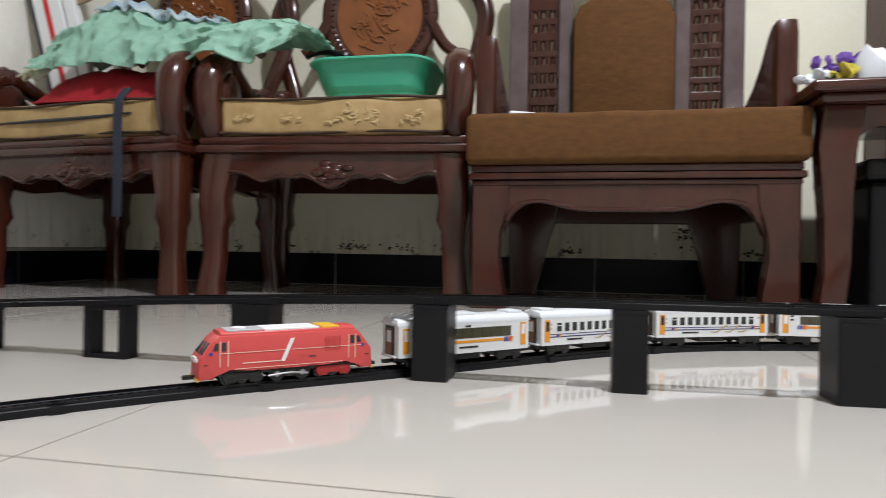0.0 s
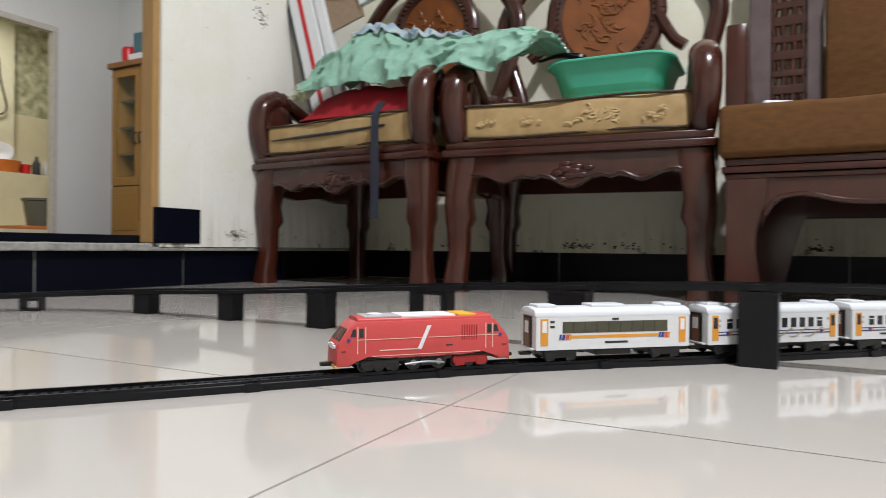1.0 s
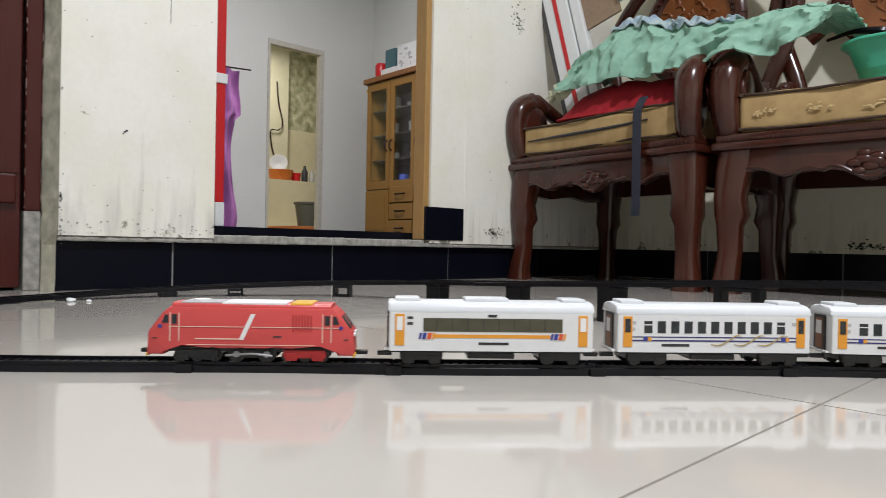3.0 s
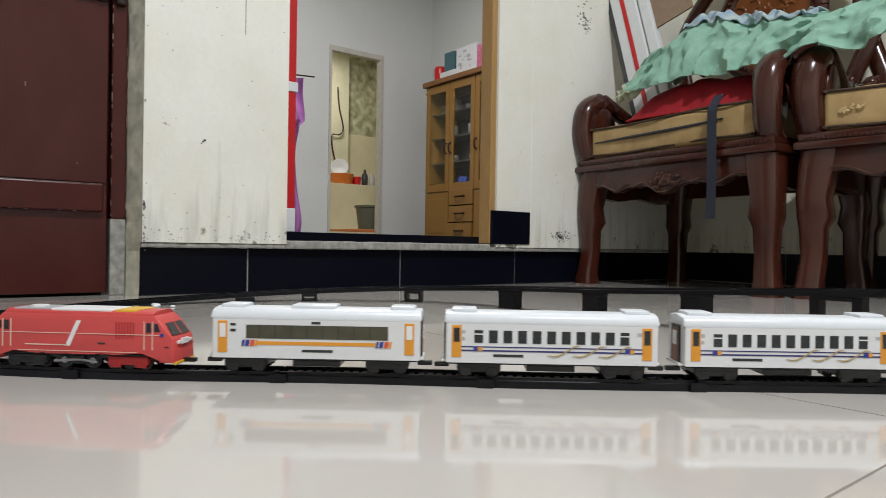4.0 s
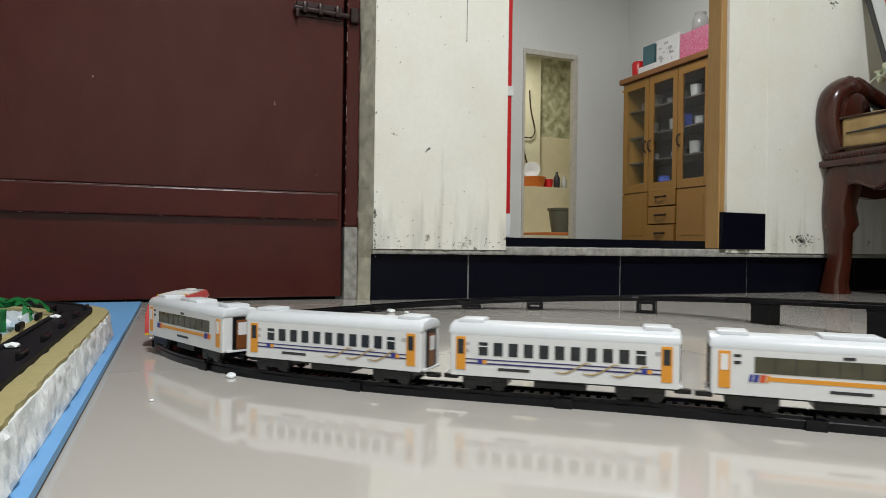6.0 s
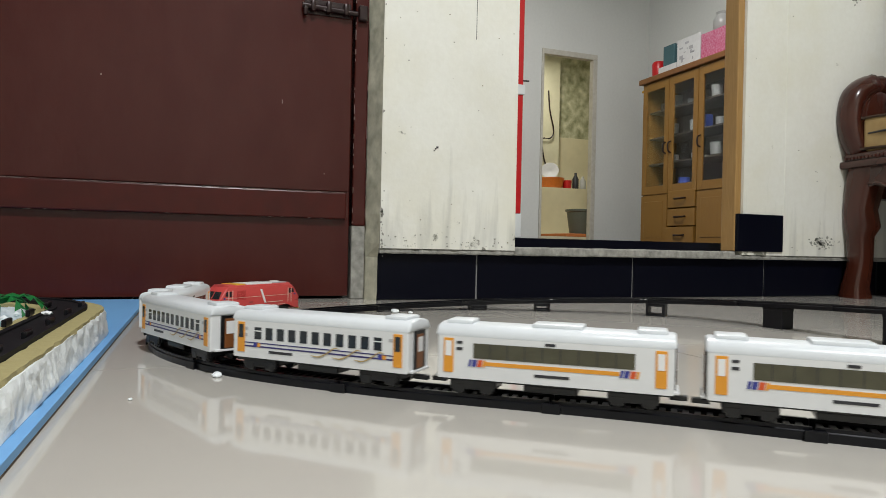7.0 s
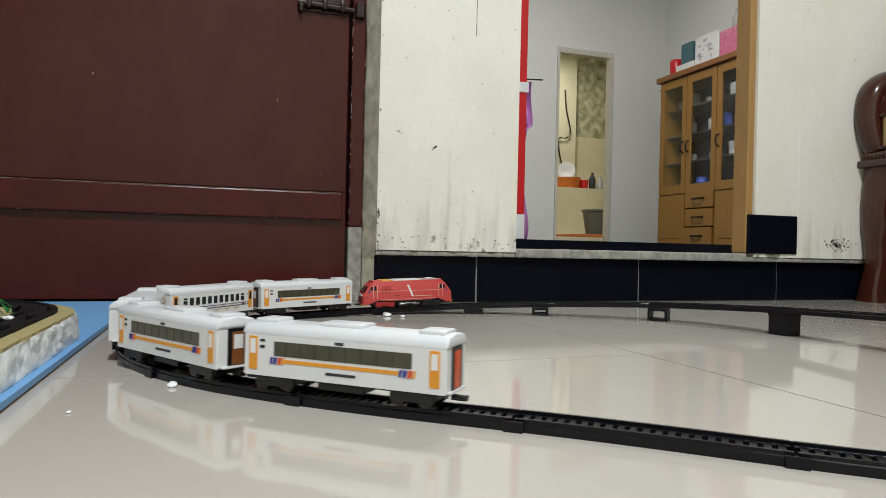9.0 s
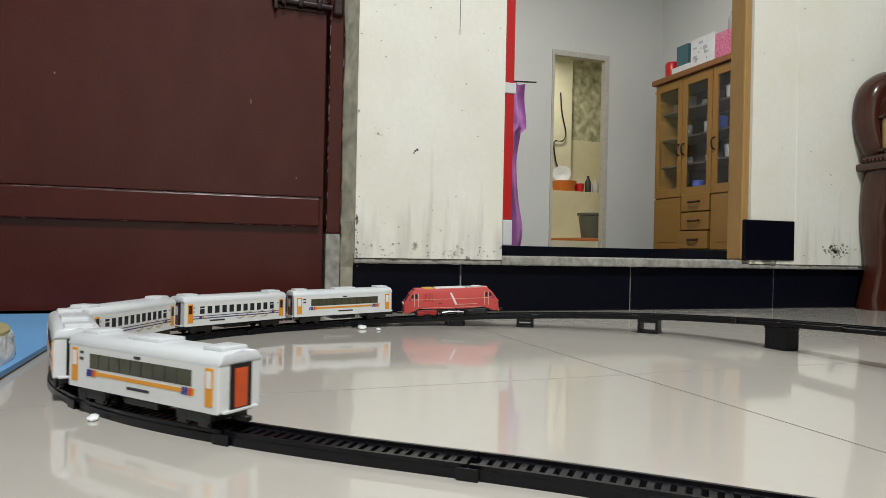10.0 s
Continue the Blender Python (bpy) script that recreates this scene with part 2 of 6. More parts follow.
teal_card = material("teal_carton", (0.06, 0.14, 0.16), 0.6, vary=0.2)
clear_glass = glass("cabinet_glass", (0.75, 0.78, 0.78))
# dark tone that holds the shade behind the cabinet's glass
cabinet_shade = material("shaded_cabinet_inside", (0.085, 0.065, 0.05), 0.6, vary=0.15)
china = material("white_china", (0.40, 0.40, 0.39), 0.3, vary=0.05)
blue_thing = material("blue_plastic", (0.06, 0.10, 0.42), 0.4, vary=0.15)
flower_purple = material("purple_petals", (0.14, 0.06, 0.34), 0.7, vary=0.3)
flower_yellow = material("yellow_petals", (0.62, 0.52, 0.06), 0.7, vary=0.2)
tissue = material("white_tissue_paper", (0.72, 0.76, 0.80), 0.8, vary=0.08, bump=0.3)
light_blue = material("light_blue_packet", (0.10, 0.36, 0.62), 0.4, vary=0.1)


# ---- mesh helpers ----
def part(name, bm, mat, parent=None, label="", smooth=False):
    """Links a bmesh as one mesh object under a thing."""
    bmesh.ops.recalc_face_normals(bm, faces=bm.faces[:])
    me = bpy.data.meshes.new(name)
    bm.to_mesh(me)
    bm.free()
    me.materials.append(mat)
    if smooth:
        for p in me.polygons:
            p.use_smooth = True
        me.set_sharp_from_angle(angle=radians(38))
    ob = new(name, me)
    if parent:
        ob.parent = parent
    if label:
        ob["label"] = label
    return ob


def thing(name, m=None, label="", category="", group="", kind=""):
    ob = new(name)
    if m is not None:
        ob.matrix_basis = m
    return tagged(ob, label, category, group, kind)


def box(lo, hi, bevel=0.0, bm=None, m=None, segments=2):
    bm = bm or bmesh.new()
    made = bmesh.ops.create_cube(bm, size=1)["verts"]
    c = [(a + b) / 2 for a, b in zip(lo, hi)]
    d = [b - a for a, b in zip(lo, hi)]
    for v in made:
        v.co = Vector((v.co[i] * d[i] + c[i] for i in range(3)))
    if bevel:
        edges = list({e for v in made for e in v.link_edges})
        made = bmesh.ops.bevel(bm, geom=edges, offset=bevel, segments=segments, affect="EDGES", profile=0.5)["verts"]
        made = {v for v in made}
    if m is not None:
        bmesh.ops.transform(bm, matrix=m, verts=list(made))
    return bm


def prism(poly, lo, hi, axis="y", bm=None, bevel=0.0):
    """A flat outline pushed out along an axis; the outline's two coordinates are the other two axes in order."""
    bm = bm or bmesh.new()

    def put(a, b, c):
        return {"x": (c, a, b), "y": (a, c, b), "z": (a, b, c)}[axis]
    one = [bm.verts.new(put(a, b, lo)) for a, b in poly]
    two = [bm.verts.new(put(a, b, hi)) for a, b in poly]
    n = len(poly)
    faces = [bm.faces.new(one), bm.faces.new(two[::-1])]
    for i in range(n):
        bm.faces.new((one[i], two[i], two[(i + 1) % n], one[(i + 1) % n]))
    if bevel:
        edges = [e for f in faces for e in f.edges]
        bmesh.ops.bevel(bm, geom=edges, offset=bevel, segments=2, affect="EDGES", profile=0.5)
    return bm


def smooth_line(points, steps=6):
    """A curve through the points."""
    p = [Vector(v) for v in points]
    q = [2 * p[0] - p[1], *p, 2 * p[-1] - p[-2]]
    out = []
    for i in range(len(p) - 1):
        a, b, c, d = q[i:i + 4]
        for k in range(steps):
            u = k / steps
            out.append(0.5 * (2 * b + (c - a) * u + (2 * a - 5 * b + 4 * c - d) * u * u + (3 * b - a - 3 * c + d) * u ** 3))
    out.append(p[-1])
    return out


def tube(points, radii, sides=10, bm=None, flat=1.0, steps=5, up=(0, 1, 0), curve=True):
    """A rod swept along points; radii follow the points, flat scales it along up."""
    bm = bm or bmesh.new()
    n = len(points)
    if not hasattr(radii, "__len__"):
        radii = [radii] * n
    line = smooth_line(points, steps) if curve else [Vector(p) for p in points]
    rr = np.interp(np.linspace(0, n - 1, len(line)), range(n), radii)
    rings = []
    for i, p in enumerate(line):
        d = (line[min(i + 1, len(line) - 1)] - line[max(i - 1, 0)]).normalized()
        u = Vector(up)
        u = (u - d * u.dot(d))
        if u.length < 1e-4:
            u = d.orthogonal()
        u.normalize()
        w = d.cross(u)
        rings.append([bm.verts.new(p + (u * math.cos(a) * flat + w * math.sin(a)) * rr[i]) for a in np.linspace(0, 2 * math.pi, sides, endpoint=False)])
    for a, b in zip(rings, rings[1:]):
        for k in range(sides):
            bm.faces.new((a[k], a[(k + 1) % sides], b[(k + 1) % sides], b[k]))
    bm.faces.new(rings[0][::-1])
    bm.faces.new(rings[-1])
    return bm


def lathe(profile, centre=(0, 0, 0), sides=20, bm=None, squash=(1, 1)):
    """Turned round z: profile of (radius, height)."""
    bm = bm or bmesh.new()
    rings = []
    for r, z in profile:
        rings.append([bm.verts.new((centre[0] + r * squash[0] * math.cos(a), centre[1] + r * squash[1] * math.sin(a), centre[2] + z)) for a in np.linspace(0, 2 * math.pi, sides, endpoint=False)])
    for a, b in zip(rings, rings[1:]):
        for k in range(sides):
            bm.faces.new((a[k], a[(k + 1) % sides], b[(k + 1) % sides], b[k]))
    bm.faces.new(rings[0][::-1])
    bm.faces.new(rings[-1])
    return bm


def wheel_disc(x, y, z, r, w, bm=None, sides=14):
    """A disc whose axle runs along y."""
    bm = bm or bmesh.new()
    poly = [(x + r * math.cos(a), z + r * math.sin(a)) for a in np.linspace(0, 2 * math.pi, sides, endpoint=False)]
    return prism(poly, y - w / 2, y + w / 2, "y", bm)


def blot(bm, axis, level, a, b, size, rnd, thick=0.0012, wide=1.3):
    """An irregular thin spot on a wall that faces along x or y."""
    n = rnd.randint(6, 9)
    poly = [(a + size * wide * rnd.uniform(0.45, 1.1) * math.cos(2 * math.pi * k / n), b + size * rnd.uniform(0.45, 1.1) * math.sin(2 * math.pi * k / n)) for k in range(n)]
    return prism(poly, level - thick, level + thick * 0.5, axis, bm)


def sheet(nx, ny, place, thick=0.003, bm=None):
    """A cloth: place(u, v) gives a point; it gets a thickness."""
    bm = bm or bmesh.new()
    grid = [[bm.verts.new(place(i / nx, j / ny)) for j in range(ny + 1)] for i in range(nx + 1)]
    for i in range(nx):
        for j in range(ny):
            bm.faces.new((grid[i][j], grid[i + 1][j], grid[i + 1][j + 1], grid[i][j + 1]))
    bm.normal_update()
    under = [[bm.verts.new(v.co - v.normal * thick) for v in row] for row in grid]
    for i in range(nx):
        for j in range(ny):
            bm.faces.new((under[i][j], under[i][j + 1], under[i + 1][j + 1], under[i + 1][j]))
    rim = [(i, 0) for i in range(nx)] + [(nx, j) for j in range(ny)] + [(i, ny) for i in range(nx, 0, -1)] + [(0, j) for j in range(ny, 0, -1)]
    for (a, b), (c, d) in zip(rim, rim[1:] + rim[:1]):
        bm.faces.new((grid[a][b], grid[c][d], under[c][d], under[a][b]))
    return bm


# ---- the setting ----
WALL_X, BACK_Y, DOOR_X, SKIRT_X = -1.596, 2.175, -1.665, -1.620
ROOM_E, ROOM_S, TOP = 2.6, -2.6, 2.95
INNER_X, INNER_Y, INNER_Z = -5.95, 4.25, 0.140


def wall(name, boxes, mat, label):
    bm = bmesh.new()
    for lo, hi in boxes:
        box(lo, hi, bm=bm)
    return tagged(part(name, bm, mat), label, "wall", kind="structure")


LEDGE = 0.109
wall_west = wall("wall_west", [((-1.75, 0.306, LEDGE), (WALL_X, 0.613, TOP)), ((-1.655, 1.2555, LEDGE), (WALL_X, 1.392, TOP)), ((-1.655, 1.392, LEDGE), (WALL_X + 0.0012, BACK_Y, TOP)),
                               ((-1.75, 0.613, 2.1), (WALL_X, 1.2555, TOP)), ((-1.75, -1.3, 2.12), (WALL_X, 0.306, TOP)), ((-1.75, ROOM_S, 0), (WALL_X, -1.3, TOP))],
                 plaster, "old cream plastered wall with mould and scratches round a doorway")


def edge_y(z, y, seed, deep=0.0035):
    """A worn plaster edge wanders a few millimetres."""
    return y + deep * (noise.noise(Vector((z * 9, seed, 0))) + 0.6 * noise.noise(Vector((z * 31, seed, 4))))


wall_north = wall("wall_north", [((-1.75, BACK_Y, 0), (ROOM_E, BACK_Y + 0.13, TOP))], back_plaster, "old cream wall with mould spots behind the chairs")
wall("wall_east", [((ROOM_E, ROOM_S, 0), (ROOM_E + 0.1, BACK_Y, TOP))], plaster, "plain cream plastered wall")
wall("wall_south", [((-1.75, ROOM_S - 0.1, 0), (ROOM_E, ROOM_S, TOP))], plaster, "plain cream plastered wall")
tagged(part("ceiling", box((-1.75, ROOM_S, TOP), (ROOM_E, BACK_Y, TOP + 0.08)), ceiling_paint), "plain white painted ceiling", "ceiling", kind="structure")
# inner room and bathroom
wall("wall_inner_west", [((INNER_X - 0.05, -0.6, 0), (INNER_X, 3.02, 3.4)), ((INNER_X - 0.05, 3.64, 0), (INNER_X, INNER_Y, 3.4)), ((INNER_X - 0.05, 3.02, 2.04), (INNER_X, 3.64, 3.4))],
     inner_paint, "pale painted wall of the inner room with a bathroom doorway")
wall("wall_inner_north", [((INNER_X, INNER_Y, 0), (-1.75, INNER_Y + 0.1, 3.4))], inner_paint, "pale painted side wall of the inner room")
wall("wall_inner_east", [((-1.87, BACK_Y, 0), (-1.75, INNER_Y, 3.4)), ((-1.87, -0.6, 0), (-1.75, 0.60, 3.4)), ((-1.87, 0.60, 2.1), (-1.75, 1.245, 3.4))], inner_paint, "pale painted wall round the doorway")
wall("wall_inner_south", [((INNER_X, -0.7, 0), (-1.75, -0.6, 3.4))], inner_paint, "pale painted side wall of the inner room")
tagged(part("ceiling", box((INNER_X, -0.6, 3.4), (-1.75, INNER_Y, 3.46)), ceiling_paint), "plain white painted ceiling", "ceiling", kind="structure")
wall("wall_bath_west", [((-7.9, 2.3, 0), (-7.8, 5.3, 2.8))], mouldy, "bathroom wall with green-black mould")
wall("wall_bath_north", [((-7.8, 5.2, 0), (INNER_X - 0.05, 5.3, 2.8))], mouldy, "mouldy bathroom side wall")
wall("wall_bath_south", [((-7.8, 2.3, 0), (-7.70, 4.235, 2.8)), ((-7.70, 2.3, 0), (INNER_X - 0.05, 2.4, 2.8))], bath_plaster, "cream bathroom side wall")
tagged(part("ceiling", box((-7.8, 2.4, 2.8), (INNER_X - 0.05, 5.2, 2.86)), ceiling_paint), "plain bathroom ceiling", "ceiling", kind="structure")
tagged(part("bath_wall_tiling", box((-7.8, 4.2355, 0.236), (-7.785, 5.2, 1.545), 0.002), bath_tile), "cream tiled lower bathroom wall", "wall", kind="structure")
tagged(part("floor_bathroom", box((-7.8, 2.4, 0.0), (INNER_X - 0.05, 5.2, 0.235)), bath_tile), "cream tiled bathroom floor", "floor", kind="structure")
tagged(part("floor_inner", box((INNER_X, -0.6, 0.0), (-1.742, INNER_Y, INNER_Z)), black_tile), "glossy black raised floor of the inner room", "floor", kind="structure")

# raised threshold with its worn cement edge
bm = box((-1.742, 0.613, 0.0), (SKIRT_X - 0.002, 1.2555, 0.098))
tagged(part("threshold_core", bm, cement), "raised cement threshold core", "threshold", kind="structure")
rnd = random.Random(4)


def cement_lip(bm, y0, y1, back, front, low, top, seed):
    """A rough cement nosing along y whose edges wander and are chipped."""
    rings = []
    for y in np.arange(y0, y1 + 0.004, 0.004):
        y = min(y, y1)
        n = [noise.noise(Vector((y * f, seed, k * 3.7))) for k, f in enumerate((22, 60, 140, 40, 95))]
        chip = 0.006 * max(0.0, noise.noise(Vector((y * 35, seed + 9, 1))) - 0.25)
        f = front + 0.0022 * n[0] + 0.0016 * n[2] - chip
        t = top + 0.0012 * n[1] + 0.0008 * n[2]
        l = low + 0.0014 * n[3] + 0.0010 * n[4]
        rings.append([bm.verts.new(p) for p in ((back, y, low), (f - 0.001, y, l), (f, y, l + 0.003), (f - 0.0006, y, t - 0.003 - chip), (f - 0.0035, y, t), (back, y, top - 0.0005))])
    for p, q in zip(rings, rings[1:]):
        for k in range(6):
            bm.faces.new((p[k], p[(k + 1) % 6], q[(k + 1) % 6], q[k]))
    bm.faces.new(rings[0][::-1])
    bm.faces.new(rings[-1])


bm = bmesh.new()
cement_lip(bm, 0.306, 0.6125, SKIRT_X - 0.02, WALL_X - 0.0015, 0.0985, LEDGE - 0.0004, 1.0)
cement_lip(bm, 0.613, 1.2335, -1.741, WALL_X, 0.0985, 0.1172, 2.0)
cement_lip(bm, 1.234, BACK_Y, SKIRT_X - 0.02, WALL_X - 0.0012, 0.0985, LEDGE - 0.0004, 3.0)
tagged(part("threshold", bm, cement), "chipped grey cement ledge over black tiles", "threshold", kind="structure")

# splayed grey reveal beside the door, with flakes of its paint gone
corner_grey = material("grey_green_corner_plaster", (0.62, 0.60, 0.48), 0.8, vary=0.35, grain=40, big=9, bump=0.5, dark=(0.22, 0.215, 0.16), stain=0.4)
bm = bmesh.new()
rows = []
for k in range(72):
    z = 2.12 * k / 71
    wall_side = edge_y(z, 0.3055, 1.0)
    door_side = edge_y(z, 0.2895, 7.0)
    x_wall = (WALL_X if z > LEDGE else SKIRT_X + 0.004) - 0.0006
    rows.append([bm.verts.new(p) for p in ((-1.75, door_side, z), (-1.652, door_side, z), (x_wall, wall_side, z), (x_wall - 0.03, 0.312, z), (-1.75, 0.312, z))])
for p, q in zip(rows, rows[1:]):
    for k in range(5):
        bm.faces.new((p[k], p[(k + 1) % 5], q[(k + 1) % 5], q[k]))
bm.faces.new(rows[0][::-1])
bm.faces.new(rows[-1])
reveal = tagged(part("trim_corner", bm, corner_grey), "grey-green weathered plaster corner", "trim", kind="structure")
bm = bmesh.new()
for k in range(34):
    z = rnd.choice((rnd.uniform(0.11, 0.21), rnd.uniform(0.0, 0.9)))
    blot(bm, "x", WALL_X + 0.0002, edge_y(z, 0.3085, 1.0) + rnd.uniform(0, 0.004), z, rnd.uniform(0.001, 0.0045), rnd, 0.0012, 0.7)
part("bare_cement_chip", bm, cement, reveal, "bare grey chips along the corner")
tagged(part("trim_frame_foot", box((-1.75, 0.2605, 0.0), (-1.659, 0.2890, 0.155), 0.002), cement), "bare cement foot of the door frame", "trim", kind="structure")

# the big maroon door
door = thing("door_1", None, "dark maroon painted double door, closed, with a bolt", "door", kind="structure")
part("door_leaf", box((-1.715, -1.29, 0.006), (DOOR_X, 0.2555, 2.1), 0.002), door_red, door)
part("door_frame", box((-1.75, 0.2605, 0.155), (-1.657, 0.2888, 2.12), 0.003), door_red, door)
part("upper_panel", box((DOOR_X - 0.004, -1.27, 0.226), (DOOR_X + 0.0035, 0.2535, 2.09), 0.0012), door_red, door)
part("cross_rail", box((DOOR_X - 0.01, -1.25, 0.168), (DOOR_X + 0.014, 0.246, 0.2235), 0.003), rail_red, door, "horizontal maroon rail, its top edge worn and painted with a highlight")
bm = bmesh.new()
# thin pale slivers paint the highlight along the rail's top edge
for k in range(90):
    a = -1.02 + k * 0.0142 + rnd.uniform(0, 0.008)
    thin = rnd.uniform(0.0002, 0.0008)
    if rnd.random() < 0.75:
        box((DOOR_X + 0.0122, a, 0.2229 - thin), (DOOR_X + 0.0142, min(0.2455, a + rnd.uniform(0.004, 0.022)), 0.2233 + thin * 0.5), bm=bm)
for k in range(16):
    a = rnd.uniform(-1.0, 0.23)
    box((DOOR_X + 0.0122, a, 0.1678), (DOOR_X + 0.0144, a + rnd.uniform(0.002, 0.006), 0.1690), bm=bm)
for k in range(40):
    a = rnd.uniform(0.16, 1.0)
    box((-1.6585, 0.2600, a), (-1.6565, 0.2608 + rnd.uniform(0, 0.0012), a + rnd.uniform(0.002, 0.012)), bm=bm)
    a = rnd.uniform(0.16, 1.0)
    box((-1.6590, 0.2870 + rnd.uniform(0, 0.0012), a), (-1.6562, 0.2892, a + rnd.uniform(0.004, 0.04)), bm=bm)
for k in range(7):
    a, z = rnd.uniform(-0.7, 0.24), rnd.uniform(0.25, 0.75)
    box((DOOR_X + 0.0030, a, z), (DOOR_X + 0.0037, a + rnd.uniform(0.001, 0.003), z + rnd.uniform(0.001, 0.008)), bm=bm)
part("worn_and_lit_edge", bm, worn_and_lit_edge, door, "pale chipped paint along the edges and a painted highlight on the rail")
bolt = part("bolt_plate", box((DOOR_X + 0.003, 0.153, 0.589), (DOOR_X + 0.008, 0.250, 0.620), 0.002), iron, door, "dark painted iron slide bolt")
bm = tube([(DOOR_X + 0.015, 0.147, 0.603), (DOOR_X + 0.015, 0.262, 0.599)], 0.006, 10, curve=False)
for yy in (0.164, 0.196, 0.232):
    box((DOOR_X + 0.004, yy, 0.592), (DOOR_X + 0.023, yy + 0.010, 0.616), 0.003, bm)
box((DOOR_X + 0.010, 0.150, 0.583), (DOOR_X + 0.020, 0.158, 0.606), 0.002, bm)
part("bolt", bm, iron, bolt, smooth=True)
part("bolt_keeper", box((-1.658, 0.264, 0.585), (-1.643, 0.284, 0.618), 0.004), iron, bolt)

# doorway: white and red frame, wooden post, curtain
doorway_frame = thing("door_frame_2", None, "white doorway frame with a bright red strip", "door frame", kind="structure")
part("jamb", box((-1.80, 0.6145, 0.1405), (-1.766, 0.688, 2.1), 0.002), frame_white, doorway_frame)
part("red_strip", box((-1.80, 0.6885, 0.201), (-1.764, 0.711, 2.09), 0.002), frame_red, doorway_frame, "bright red painted strip")
part("joint_block", box((-1.802, 0.6845, 0.497), (-1.760, 0.7145, 0.522), 0.002), frame_white, doorway_frame, "white joint of the strip")
part("foot_block", box((-1.802, 0.6885, 0.1405), (-1.762, 0.712, 0.2005), 0.002), frame_white, doorway_frame)
post = tagged(part("door_post", box((-1.650, 1.235, 0.1185), (-1.6025, 1.2550, 2.1), 0.003), pine), "yellow varnished wooden door post", "door post", kind="structure")
corner_block = tagged(part("black_corner_tile", box((-1.6020, 1.2365, LEDGE + 0.009), (WALL_X + 0.004, 1.3875, 0.2140), 0.0015), black_tile), "single glossy black tile on the wall base", "tile", kind="structure")


def curtain_place(u, v):
    z = 0.145 + 1.05 * v
    wide = 0.285 + 0.03 * math.sin(5 * v + 1) * (1 - v) - (0.035 if v < 0.72 else 0.0)
    return (-4.20 + 0.030 * math.sin(u * 17 + 2 * v) + 0.010 * math.sin(v * 19), 1.63 + wide * u + 0.012 * math.sin(v * 11), z)


curtain = tagged(part("curtain", sheet(34, 30, curtain_place, 0.003), purple_cloth, None, "", True), "thin purple curtain hanging in the inner room", "curtain")
part("curtain_rod", tube([(-4.2, 1.60, 1.200), (-4.2, 1.80, 1.205), (-4.2, 1.985, 1.215)], 0.005, 6), iron, curtain, "thin dark wire end")

# scratches, nails and holes on the plaster
bm = bmesh.new()
for yy, zz, s in ((0.427, 0.324, 0.0028), (0.423, 0.321, 0.0022), (0.420, 0.317, 0.0016), (0.36, 0.50, 0.0012), (0.52, 0.41, 0.001), (0.555, 0.36, 0.0009), (1.50, 0.335, 0.0014), (1.505, 0.31, 0.0012), (0.46, 0.55, 0.0011)):
    box((WALL_X - 0.002, yy - s, zz - s * 0.7), (WALL_X + 0.0008 + (0.0012 if yy > 1.392 else 0), yy + s * 0.6, zz + s * 0.7), bm=bm)
box((WALL_X - 0.002, 0.5105, 0.562), (WALL_X + 0.0006, 0.5116, 0.72), bm=bm)
part("wall_flaw", bm, sticker_dark, wall_west, "small dark holes and a scratch")
speck_rnd = random.Random(41)
bm = bmesh.new()
for k in range(60):
    yy = speck_rnd.uniform(0.30, 0.60) if k % 2 else speck_rnd.uniform(1.26, 2.10)
    blot(bm, "x", WALL_X + (0.0020 if yy > 1.392 else 0.0008), yy, 0.12 + 0.85 * speck_rnd.random() ** 1.5, speck_rnd.uniform(0.0004, 0.0015), speck_rnd)
part("wall_speck", bm, material("brown_grey_speck", (0.30, 0.27, 0.20), 0.9, vary=0.4), wall_west, "small dirt specks on the paint")
flake_grey = material("grey_mould", (0.40, 0.40, 0.36), 0.9, vary=0.4, grain=200, dark=(0.14, 0.14, 0.11))
bm = bmesh.new()
for k in range(70):
    blot(bm, "x", WALL_X + 0.0014, rnd.gauss(1.520, 0.020), rnd.gauss(0.146, 0.008), rnd.uniform(0.001, 0.0045), rnd)
for k in range(46):
    blot(bm, "x", WALL_X + 0.0014, rnd.gauss(1.62, 0.016), rnd.gauss(0.84, 0.024), rnd.uniform(0.001, 0.005), rnd)
for k in range(44):
    yy = rnd.uniform(0.31, 0.61)
    blot(bm, "x", WALL_X + 0.0004, yy, 0.114 + abs(rnd.gauss(0, 0.012)), rnd.uniform(0.0004, 0.0020), rnd, 0.002)
part("mould_patch", bm, flake_grey, wall_west, "flaked mouldy paint patch")
black_mould = material("black_mould", (0.055, 0.055, 0.028), 0.9, vary=0.3)
bm = bmesh.new()
for cx, n, sx in ((-0.98, 10, 0.02), (-0.74, 46, 0.028), (-0.58, 18, 0.035), (-0.05, 26, 0.014), (-0.42, 6, 0.05), (-1.25, 14, 0.05), (0.45, 20, 0.02)):
    for k in range(n):
        blot(bm, "y", BACK_Y, rnd.gauss(cx, sx), 0.116 + abs(rnd.gauss(0, 0.009)), rnd.uniform(0.001, 0.0055), rnd)
for k in range(40):
    blot(bm, "y", BACK_Y, rnd.gauss(0.275, 0.014), rnd.gauss(0.165, 0.020), rnd.uniform(0.001, 0.0055), rnd)
part("mould_patch", bm, black_mould, wall_north, "black mould spots above the skirting")

